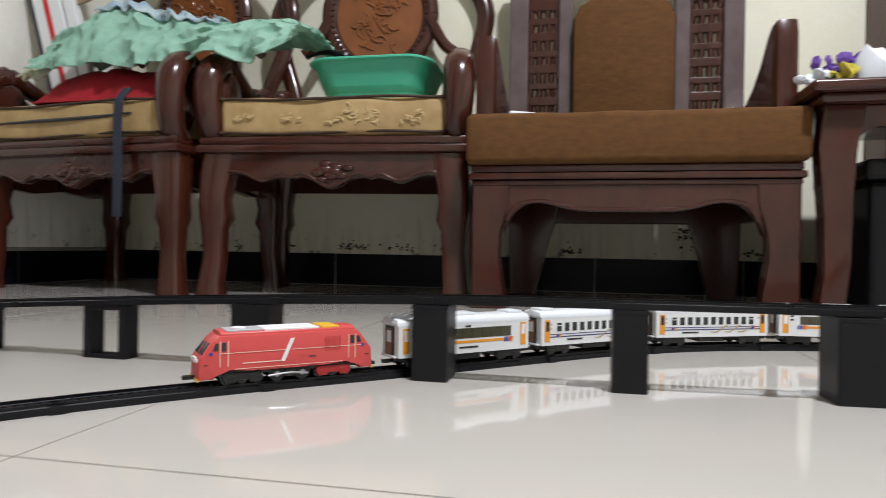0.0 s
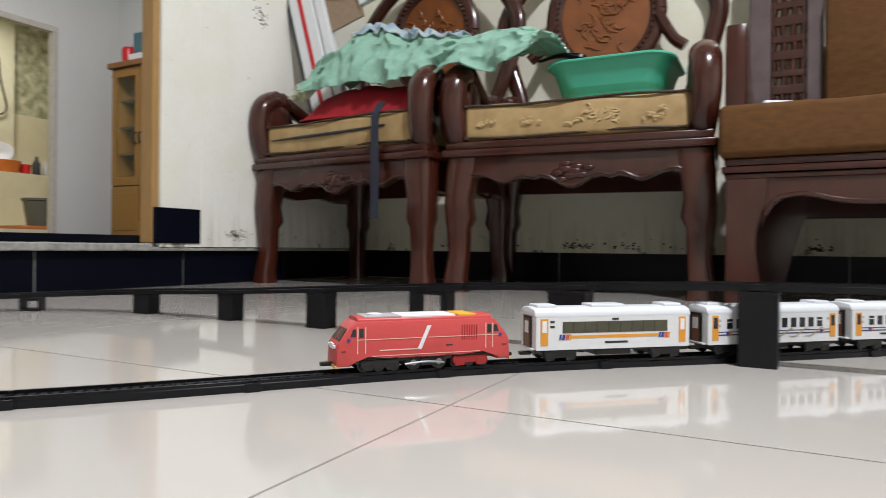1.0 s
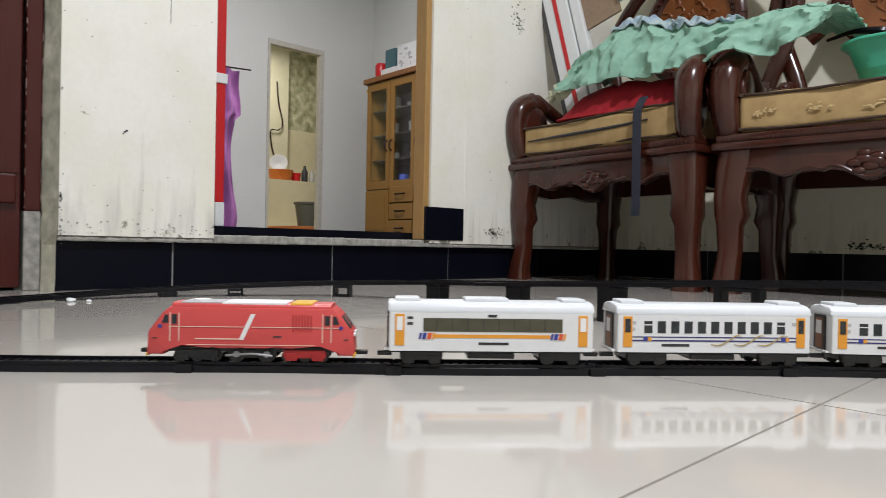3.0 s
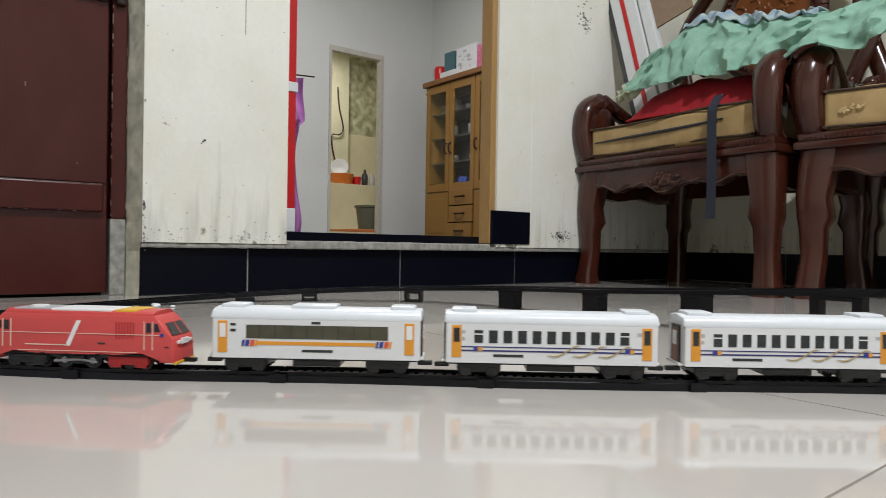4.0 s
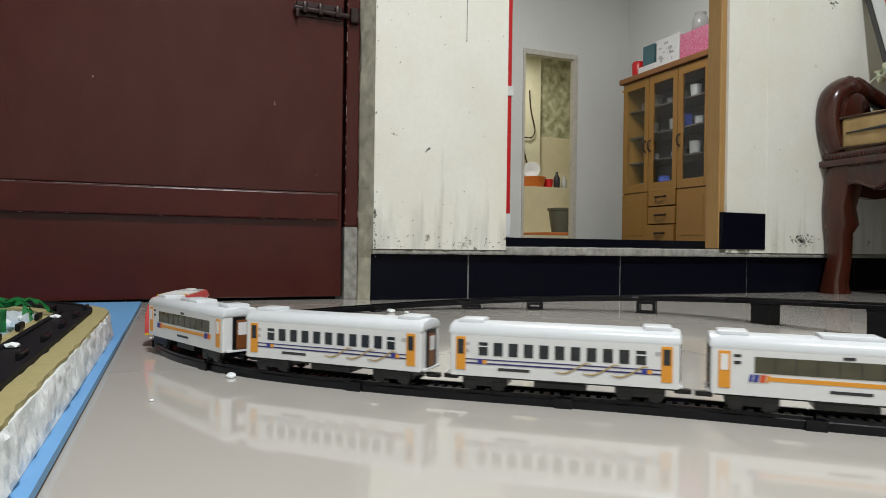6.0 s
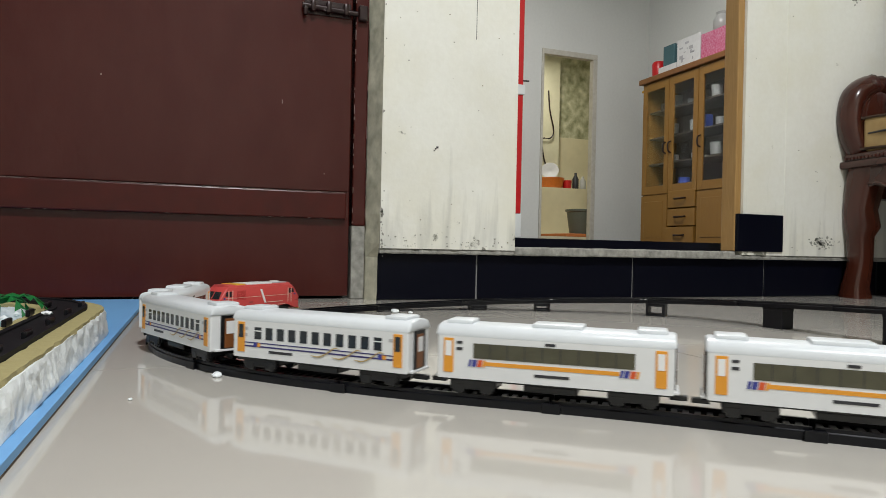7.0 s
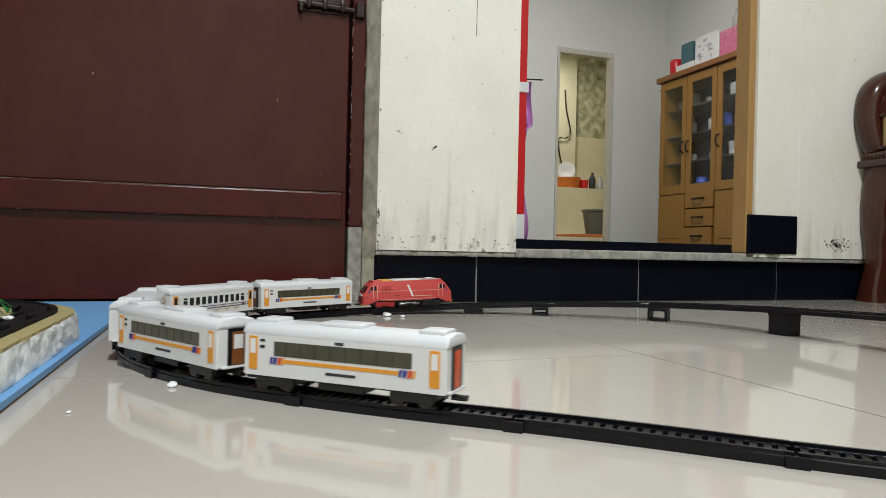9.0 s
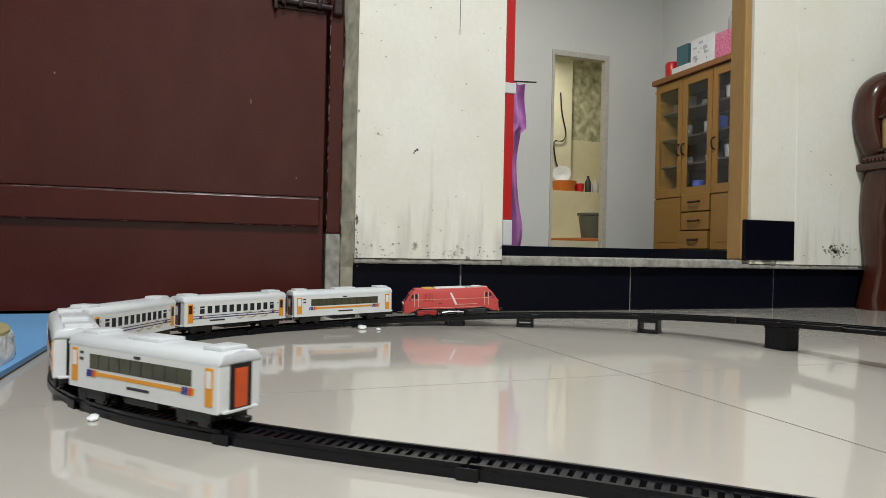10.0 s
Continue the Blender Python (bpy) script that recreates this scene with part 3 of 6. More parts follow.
# ---- carved chairs ----
def cabriole(x, y, top, side, front, bm=None):
    """A bowed leg: the knee leans out to the side and the front, the foot flares again."""
    bm = bm or bmesh.new()
    rows = ((0.0, 0.034, 0.010), (0.03, 0.029, 0.006), (0.10, 0.026, -0.004), (0.165, 0.029, 0.0), (0.19, 0.037, 0.004), (0.235, 0.035, 0.006), (0.30, 0.040, 0.004), (top, 0.043, 0.0))
    rings = []
    for z, half, lean in rows:
        cx, cy = x + side * lean - side * (half - 0.040), y - front * lean + front * (half - 0.040) * 0.8
        ring = []
        for k in range(16):
            a = 2 * math.pi * k / 16
            c, s = math.cos(a), math.sin(a)
            e = 0.45
            ring.append(bm.verts.new((cx + half * math.copysign(abs(c) ** e, c), cy + half * 0.9 * math.copysign(abs(s) ** e, s), z)))
        rings.append(ring)
    for a, b in zip(rings, rings[1:]):
        for k in range(16):
            bm.faces.new((a[k], a[(k + 1) % 16], b[(k + 1) % 16], b[k]))
    bm.faces.new(rings[0][::-1])
    bm.faces.new(rings[-1])
    return bm


def scallop(w, top, low):
    """The outline of an apron with a waved lower edge."""
    poly = [(w / 2, top), (-w / 2, top)]
    n = 48
    for i in range(n + 1):
        u = i / n
        poly.append((-w / 2 + w * u, low(u)))
    return poly


def apron_low(u):
    v = abs(u - 0.5) * 2
    ends = 0.298 - 0.03 * max(0, (v - 0.88) / 0.12) ** 2
    wave = -0.022 * math.exp(-((v - 0.60) / 0.13) ** 2) - 0.036 * math.exp(-(v / 0.17) ** 2)
    lip = -0.012 * math.exp(-((v - 0.34) / 0.06) ** 2)
    return ends + wave + lip


def scroll_arm(x, side, depth, seat):
    """A front arm post that rises, curls over and runs back to the chair's back."""
    s = side
    return tube([(x, 0.060, seat - 0.012), (x + s * 0.006, 0.018, seat + 0.02), (x + s * 0.012, 0.002, seat + 0.09), (x + s * 0.010, 0.015, seat + 0.155), (x + s * 0.004, 0.065, seat + 0.185), (x, 0.13, seat + 0.165),
                 (x, 0.22, seat + 0.140), (x - s * 0.005, depth * 0.72, seat + 0.155), (x - s * 0.02, depth - 0.06, seat + 0.19)],
                [0.030, 0.032, 0.035, 0.037, 0.034, 0.028, 0.024, 0.023, 0.024], 14, flat=0.85, up=(0, 1, 0))


def carved_chair(name, m, label, width=0.655, depth=0.50):
    """A carved hardwood chair: origin at the middle of the front edge on the floor, back towards +y."""
    chair = thing(name, m, label, "chair", "carved chairs along the wall")
    w, seat = width, 0.386
    for sx in (-1, 1):
        for fy, py in ((1, 0.042), (-1, depth - 0.05)):
            part("leg", cabriole(sx * (w / 2 - 0.045), py, 0.345, sx, fy), teak_warm if fy == 1 else teak, chair, "", True)
    part("front_apron", prism(scallop(w - 0.10, 0.352, apron_low), 0.010, 0.036, "y", None, 0.003), teak, chair, "scalloped front apron with a carved flower", True)
    bm = bmesh.new()
    for k in range(9):
        a = k * 2.4
        r = 0.010 + 0.0042 * k
        bmesh.ops.create_icosphere(bm, subdivisions=2, radius=0.015 - 0.0005 * k, matrix=Matrix.Translation((r * math.cos(a) * 1.1, 0.009, 0.302 + r * math.sin(a) * 0.55)) @ Matrix.Diagonal((1.3, 0.6, 0.75, 1)))
    part("carved_flower", bm, teak, chair, "", True)
    lines = [(x, 0.009, apron_low((x + (w - 0.10) / 2) / (w - 0.10)) + 0.006) for x in np.linspace(-(w - 0.13) / 2, (w - 0.13) / 2, 40)]
    part("apron_bead", tube(lines, 0.0032, 6, steps=1), teak_warm, chair, "", True)
    for sx in (-1, 1):
        poly = [(0.05, 0.352), (depth - 0.03, 0.352), (depth - 0.03, 0.27), (depth * 0.7, 0.262), (depth * 0.5, 0.275), (depth * 0.3, 0.262), (0.05, 0.272)]
        part("side_apron", prism(poly, sx * (w / 2 - 0.02), sx * (w / 2 - 0.045), "x"), teak, chair)
    part("rear_apron", box((-w / 2 + 0.06, depth - 0.05, 0.285), (w / 2 - 0.06, depth - 0.028, 0.352)), teak, chair)
    bm = box((-w / 2 - 0.004, -0.006, 0.346), (w / 2 + 0.004, depth + 0.035, 0.366), 0.006)
    box((-w / 2 + 0.004, 0.002, 0.364), (w / 2 - 0.004, depth + 0.030, seat), 0.006, bm)
    frame_part = part("seat_frame", bm, teak, chair, "moulded seat frame with a beaded edge", True)
    bm = bmesh.new()
    for k in range(58):
        bmesh.ops.create_cube(bm, size=0.0062, matrix=Matrix.Translation((-w / 2 + 0.02 + k * (w - 0.04) / 57, -0.004, 0.371)))
    part("beaded_edge", bm, teak, frame_part)
    for sx in (-1, 1):
        part("armrest", scroll_arm(sx * (w / 2 - 0.035), sx, depth, seat), teak, chair, "glossy scrolled armrest", True)
        curl = [(sx * (w / 2 - 0.045), 0.05 + 0.045 * math.cos(a) * (1 - a / 12), seat + 0.095 + 0.052 * math.sin(a) * (1 - a / 12)) for a in np.linspace(0.3, 6.0, 12)]
        part("arm_curl", tube(curl, 0.017, 8, steps=3, up=(1, 0, 0)), teak, chair, "", True)
        oval = prism([(0.062 + 0.050 * math.cos(a), seat + 0.088 + 0.075 * math.sin(a)) for a in np.linspace(0, 2 * math.pi, 24, endpoint=False)], sx * (w / 2 - 0.048) - 0.016, sx * (w / 2 - 0.048) + 0.016, "x", None, 0.005)
        part("arm_panel", oval, teak, chair, "", True)
        blob = bmesh.new()
        for k in range(7):
            a = k * 0.9
            bmesh.ops.create_icosphere(blob, subdivisions=2, radius=0.024 - 0.0015 * k, matrix=Matrix.Translation((sx * (w / 2 - 0.055), depth - 0.10 + 0.028 * math.cos(a), seat + 0.145 + 0.034 * math.sin(a))))
        part("arm_carving", blob, teak, chair, "", True)
        # bowed back post
        y0 = depth - 0.03
        part("back_post", tube([(sx * (w / 2 - 0.06), y0, seat - 0.01), (sx * (w / 2 - 0.075), y0 + 0.01, seat + 0.16), (sx * (w / 2 - 0.02), y0 + 0.03, seat + 0.34), (sx * (w / 2 - 0.005), y0 + 0.04, seat + 0.47),
                                (sx * (w / 2 - 0.09), y0 + 0.05, seat + 0.60), (sx * 0.12, y0 + 0.055, seat + 0.68), (0.0, y0 + 0.055, seat + 0.70)],
                               [0.025, 0.024, 0.026, 0.028, 0.026, 0.028, 0.03], 12, flat=0.7), teak, chair, "", True)
    # medallion in a beaded ring
    cz, cy, rx, rz = seat + 0.452, depth + 0.005, 0.140, 0.152
    ring = [(rx * 1.13 * math.cos(a), cy, cz + rz * 1.13 * math.sin(a)) for a in np.linspace(0, 2 * math.pi, 41)]
    part("medallion_ring", tube(ring, 0.026, 10, steps=1, flat=0.8), teak, chair, "dark oval ring", True)
    beads = bmesh.new()
    for k in range(56):
        a = 2 * math.pi * k / 56
        bmesh.ops.create_icosphere(beads, subdivisions=1, radius=0.0068, matrix=Matrix.Translation((rx * 1.05 * math.cos(a), cy - 0.018, cz + rz * 1.05 * math.sin(a))))
    part("beaded_rim", beads, teak, chair, "", True)
    disc = prism([(rx * 1.04 * math.cos(a), cz + rz * 1.04 * math.sin(a)) for a in np.linspace(0, 2 * math.pi, 40, endpoint=False)], cy - 0.006, cy + 0.012, "y")
    medal = part("medallion", disc, medallion_wood, chair, "orange carved oval panel")
    rr = random.Random(7)
    for k in range(38):
        a, q = rr.uniform(0, 6.28), rr.uniform(0.01, 0.105)
        px, pz = q * math.cos(a), cz + q * math.sin(a) * 1.05
        b = rr.uniform(0, 6.28)
        pts = [(px + t * 0.030 * math.cos(b + 1.6 * t), cy - 0.008, pz + t * 0.030 * math.sin(b + 1.3 * t)) for t in (0, 0.4, 0.8, 1.2)]
        part("carved_stroke", tube(pts, [0.002, 0.0048, 0.0042, 0.0016], 7, None, steps=3, flat=0.8), medallion_wood, medal, "", True)
    part("back_splat", box((-0.045, depth - 0.035, seat - 0.005), (0.045, depth - 0.012, seat + 0.30), 0.006), teak, chair)
    for sx in (-1, 1):
        part("splat_brace", tube([(sx * 0.16, depth - 0.01, seat + 0.43), (sx * 0.20, depth - 0.01, seat + 0.36), (sx * 0.235, depth - 0.01, seat + 0.33)], 0.018, 9), teak, chair, "", True)
        part("splat_scroll", tube([(sx * 0.04, depth - 0.02, seat + 0.02), (sx * 0.10, depth - 0.02, seat + 0.10), (sx * 0.075, depth - 0.015, seat + 0.22), (sx * 0.02, depth - 0.02, seat + 0.26)], 0.016, 9), teak, chair, "", True)
    return chair


def cushion(name, m, w, d, h, mat, label, trim=True, motif=False, torn=False):
    """A box cushion with piped edges and a slightly sagging top."""
    ob = thing(name, m, label, "cushion", "seat cushions")
    bm = box((-w / 2, 0, 0), (w / 2, d, h), min(0.014, h * 0.2), None, None, 3)
    bmesh.ops.subdivide_edges(bm, edges=[e for e in bm.edges if e.calc_length() > 0.1], cuts=12, use_grid_fill=True)
    for v in bm.verts:
        n = noise.noise(v.co * 9) * 0.006
        v.co.z += n if v.co.z > h * 0.5 else 0
        v.co.y += noise.noise(v.co * 7 + Vector((3, 1, 2))) * 0.005
    part("cover", bm, mat, ob, "", True)
    if trim:
        for z in (0.007, h - 0.004):
            pts = [(-w / 2 + 0.004, d * 0.5, z), (-w / 2 + 0.004, 0.01, z), (-w / 2 + 0.012, 0.0, z)] + [(x, 0.0 + 0.003 * math.sin(x * 30), z + 0.003 * math.sin(x * 13)) for x in np.linspace(-w / 2 + 0.03, w / 2 - 0.03, 10)] + [(w / 2 - 0.012, 0.0, z), (w / 2 - 0.004, 0.01, z), (w / 2 - 0.004, d * 0.5, z)]
            part("piping", tube(pts, 0.0036, 6, steps=2), piping, ob)
    if torn:
        part("torn_seam", tube([(-w * 0.46, -0.002, h * 0.50), (-w * 0.2, -0.003, h * 0.52), (w * 0.15, -0.003, h * 0.55), (w * 0.34, -0.001, h * 0.62)], [0.002, 0.0045, 0.0045, 0.002], 6), sticker_dark, ob, "open dark torn seam")
    if motif:
        rr = random.Random(11)
        for cx, s in ((-w * 0.40, 0.6), (-w * 0.18, 0.5), (w * 0.06, 1.15), (w * 0.17, 1.0), (w * 0.36, 0.7)):
            for k in range(9):
                a = rr.uniform(0, 6.28)
                r = rr.uniform(0.005, 0.024) * s
                px, pz = cx + 1.7 * r * math.cos(a), h * 0.45 + r * math.sin(a)
                b = rr.uniform(0, 6.28)
                bm = tube([(px + q * 0.02 * s * math.cos(b + q), -0.0045, min(h * 0.9, max(h * 0.1, pz + q * 0.014 * s * math.sin(b + q)))) for q in (0, 0.5, 1.0)], [0.002, 0.003, 0.0015], 5, None, steps=3, flat=0.5)
                part("brocade_motif", bm, gold_motif, ob, "pale raised flower motif", True)
    return ob


CHAIR_A = pose(-1.268, 1.562, 0, 0, 0, -5.0)
CHAIR_B = pose(-0.588, 1.603, 0, 0, 0, 5.5)
carved_chair("carved_chair", CHAIR_A, "dark carved wooden chair piled with green and red cloth")
carved_chair("carved_chair", CHAIR_B, "dark carved wooden chair with a green basin on it")
cushion("seat_cushion", CHAIR_A @ pose(0, 0.008, 0.387), 0.545, 0.42, 0.092, gold_fabric, "worn gold cushion with a torn front seam", torn=True)
cushion("seat_cushion", CHAIR_B @ pose(0, 0.008, 0.387), 0.545, 0.42, 0.092, gold_fabric, "gold brocade cushion with dark piping", motif=True)


# ---- brown upholstered armchair ----
ARM = pose(0.0875, 1.55, 0, 0, 0, 0)
armchair = thing("armchair", ARM, "dark wooden armchair with brown velvet back and lattice panels", "armchair")


def arch_low(u):
    v = abs(u - 0.5) * 2
    return 0.208 + 0.018 * math.exp(-((v - 0.72) / 0.22) ** 2) - 0.05 * max(0, (v - 0.88) / 0.12) ** 2


w = 0.645
for sx in (-1, 1):
    bm = bmesh.new()
    poly = [(sx * (w / 2), 0.265), (sx * (w / 2), 0.0), (sx * (w / 2 - 0.074), 0.0), (sx * (w / 2 - 0.066), 0.05), (sx * (w / 2 - 0.056), 0.11), (sx * (w / 2 - 0.054), 0.16), (sx * (w / 2 - 0.062), 0.19), (sx * (w / 2 - 0.078), 0.222), (sx * (w / 2 - 0.080), 0.265)]
    part("front_leg", prism(poly, 0.0, 0.055, "y", None, 0.004), teak, armchair, "broad front leg with a curved inner edge")
    poly = [(sx * (w / 2 - 0.02), 0.265), (sx * (w / 2 - 0.03), 0.0), (sx * (w / 2 - 0.10), 0.0), (sx * (w / 2 - 0.12), 0.12), (sx * (w / 2 - 0.15), 0.20), (sx * (w / 2 - 0.16), 0.265)]
    part("rear_leg", prism(poly, 0.43, 0.48, "y", None, 0.004), teak, armchair)
    part("side_apron", box((sx * (w / 2 - 0.015) - 0.012, 0.05, 0.20), (sx * (w / 2 - 0.015) + 0.012, 0.45, 0.265), 0.003), teak, armchair)
part("front_apron", prism(scallop(w - 0.135, 0.265, arch_low), 0.004, 0.032, "y", None, 0.003), teak, armchair, "curved front apron", True)
edge = [(x, 0.003, arch_low((x + (w - 0.135) / 2) / (w - 0.135)) + 0.004) for x in np.linspace(-(w - 0.15) / 2, (w - 0.15) / 2, 36)]
part("apron_bead", tube(edge, 0.0045, 7, steps=1), teak, armchair, "", True)
part("rear_apron", box((-w / 2 + 0.06, 0.44, 0.198), (w / 2 - 0.06, 0.465, 0.265), 0.003), teak, armchair)
for lo, hi, out in ((0.262, 0.273, 0.002), (0.274, 0.288, 0.008), (0.289, 0.305, 0.003)):
    part("seat_moulding", box((-w / 2 - out, -out, lo), (w / 2 + out, 0.47, hi), 0.0035), teak, armchair, "", True)
BZ = 0.304
for sx in (-1, 1):
    # both stiles carry the sheen as a lighter colour
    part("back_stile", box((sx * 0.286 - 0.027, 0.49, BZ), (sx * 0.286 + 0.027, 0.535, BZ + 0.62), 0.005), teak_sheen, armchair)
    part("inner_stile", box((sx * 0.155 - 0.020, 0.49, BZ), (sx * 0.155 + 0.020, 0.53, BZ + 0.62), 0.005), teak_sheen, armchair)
    lattice = part("lattice_panel", box((sx * 0.217 - 0.042, 0.502, BZ + 0.50), (sx * 0.217 + 0.042, 0.528, BZ + 0.62), 0.003), teak, armchair, "open carved lattice panel")
    for j in range(11):
        z = j * 0.046
        thick = 0.026 if j % 2 else 0.019
        part("lattice_bar", box((sx * 0.217 - 0.042, 0.504, BZ + z), (sx * 0.217 + 0.042, 0.524, BZ + z + thick), 0.003), teak, lattice)
    for j, dx in enumerate((-0.036, -0.0125, 0.0125, 0.036)):
        pts = [(sx * 0.217 + dx + 0.003 * math.sin(z * 70 + j), 0.512, BZ + z) for z in np.linspace(0, 0.50, 22)]
        part("lattice_spindle", tube(pts, [0.0095 if k % 2 else 0.0065 for k in range(22)], 7, steps=1), teak, lattice, "", True)
    # swept arm
    poly = [(0.50, BZ + 0.165), (0.40, BZ + 0.172), (0.30, BZ + 0.198), (0.22, BZ + 0.240), (0.16, BZ + 0.283), (0.125, BZ + 0.305), (0.085, BZ + 0.304), (0.075, BZ + 0.27), (0.075, BZ), (0.115, BZ), (0.125, BZ + 0.12), (0.20, BZ + 0.125), (0.50, BZ + 0.125)]
    part("armrest", prism(poly, sx * 0.312 - 0.021, sx * 0.312 + 0.021, "x", None, 0.006), teak, armchair, "swept wooden armrest", True)
part("back_rail", box((-0.315, 0.492, BZ + 0.60), (0.315, 0.534, BZ + 0.66), 0.006), teak, armchair)
bm = prism([(-0.134, 0.0), (0.134, 0.0), (0.134, 0.47), (0.118, 0.508), (0.085, 0.528), (0.04, 0.538), (-0.04, 0.538), (-0.085, 0.528), (-0.118, 0.508), (-0.134, 0.47)], 0.44, 0.51, "y", None, 0.018)
back_pad = part("back_pad", bm, brown_velvet, armchair, "brown velvet back pad", True)
back_pad.location = (0, 0, BZ - 0.02)
cushion("seat_cushion", ARM @ pose(0, -0.022, 0.3055), 0.672, 0.46, 0.106, brown_velvet, "thick brown velvet seat cushion", trim=False)

# ---- side table ----
TABLE = pose(0.731, 1.50, 0, 0, 0, 0) @ Matrix.Diagonal((1, 1, 0.905, 1))
table = thing("side_table", TABLE, "dark wooden side table with curved legs", "table")
part("tabletop", box((-0.325, -0.02, 0.470), (0.33, 0.50, 0.495), 0.008, None, None, 3), teak, table, "", True)
part("top_moulding", box((-0.305, 0.0, 0.450), (0.31, 0.48, 0.4705), 0.006), teak, table, "", True)
for sx in (-1, 1):
    for fy, py in ((0, 0.02), (1, 0.43)):
        x0 = sx * 0.295
        poly = [(x0, 0.45), (x0 + sx * 0.006, 0.36), (x0 - sx * 0.004, 0.22), (x0 - sx * 0.006, 0.10), (x0 + sx * 0.008, 0.0), (x0 - sx * 0.042, 0.0), (x0 - sx * 0.050, 0.12), (x0 - sx * 0.052, 0.26), (x0 - sx * 0.058, 0.36), (x0 - sx * 0.075, 0.45)]
        part("leg", prism(poly, py, py + 0.05, "y", None, 0.004), teak, table, "", True)


def table_low(u):
    v = abs(u - 0.5) * 2
    return 0.405 - 0.03 * max(0, (v - 0.85) / 0.15) ** 2


part("apron", prism(scallop(0.48, 0.45, table_low), 0.028, 0.052, "y", None, 0.003), teak, table)
flowers = thing("flower_ornament", pose(0.462, 1.56, 0.4485), "small artificial flowers, purple, yellow and white", "ornament")
rr = random.Random(3)
for nm, mt, n, c, sp in (("purple_flower", flower_purple, 40, (0.02, 0.0, 0.032), 0.022), ("yellow_flower", flower_yellow, 10, (0.01, -0.02, 0.024), 0.014), ("white_flower", tissue, 14, (-0.035, -0.02, 0.012), 0.014)):
    bm = bmesh.new()
    for k in range(n):
        p = Vector(c) + Vector((rr.gauss(0, sp), rr.gauss(0, sp * 0.6), rr.gauss(0, sp * 0.5)))
        p.z = max(p.z, 0.006)
        bmesh.ops.create_icosphere(bm, subdivisions=1, radius=rr.uniform(0.007, 0.014), matrix=Matrix.Translation(p) @ Euler((rr.uniform(0, 3), rr.uniform(0, 3), 0)).to_matrix().to_4x4() @ Matrix.Diagonal((1.3, 1.0, 0.45, 1)))
    part(nm, bm, mt, flowers)
bm = bmesh.new()
for k in range(14):
    a = rr.uniform(0, 6.28)
    tube([(0, 0, 0.004), (0.03 * math.cos(a), 0.02 * math.sin(a), 0.012), (0.065 * math.cos(a), 0.03 * math.sin(a), 0.006 + rr.uniform(0, 0.012))], [0.003, 0.006, 0.001], 5, bm, steps=3, flat=0.4, up=(0, 0, 1))
part("leaves", bm, material("dark_green_leaves", (0.02, 0.05, 0.025), 0.6, vary=0.3), flowers)
pack = thing("tissue_pack", pose(0.590, 1.56, 0.4485), "light blue tissue packet with crumpled white tissue", "tissue packet")
part("packet", box((-0.045, -0.02, 0), (0.06, 0.05, 0.062), 0.012), light_blue, pack, "", True)
bm = bmesh.new()
bmesh.ops.create_icosphere(bm, subdivisions=3, radius=0.06)
for v in bm.verts:
    v.co = Vector((v.co.x * 0.95 - 0.04, v.co.y * 0.55 - 0.015, v.co.z * 0.42 + 0.026 + 0.05 * noise.noise(v.co * 22)))
    v.co.z = max(v.co.z, 0.001)
part("crumpled_tissue", bm, tissue, pack, "", True)
tagged(part("cupboard", box((0.73, 2.02, 0.0), (1.25, 2.16, 1.3), 0.006), rail_red), "tall maroon wooden cupboard side by the wall", "cupboard")
crate = thing("storage_box", pose(0.7525, 1.73, 0), "black storage box under the side table", "box")
part("body", box((-0.215, -0.15, 0.0), (0.215, 0.15, 0.27), 0.012), black_plastic, crate)
part("lid", box((-0.2275, -0.165, 0.2705), (0.2275, 0.165, 0.312), 0.010), black_plastic, crate)

# ---- things on the chairs ----
def red_place(u, v):
    e = (1 - abs(2 * u - 1) ** 5) * (1 - abs(2 * v - 1) ** 6)
    tall = np.interp(u, [0, 0.12, 0.4, 0.7, 1], [0.070, 0.096, 0.098, 0.088, 0.092])
    n = noise.noise(Vector((u * 7, v * 3, 2.0))) * 0.010 + abs(noise.noise(Vector((u * 12 + v * 3, v * 5, 5.0)))) * 0.014
    return (-1.405 + 0.43 * u, 1.585 + 0.27 * v + n * 0.8, 0.4855 + tall * e - n * e)


tagged(part("red_cushion", sheet(40, 26, red_place, 0.004), red_cloth, None, "", True), "rumpled deep red cloth on the gold cushion", "cloth")


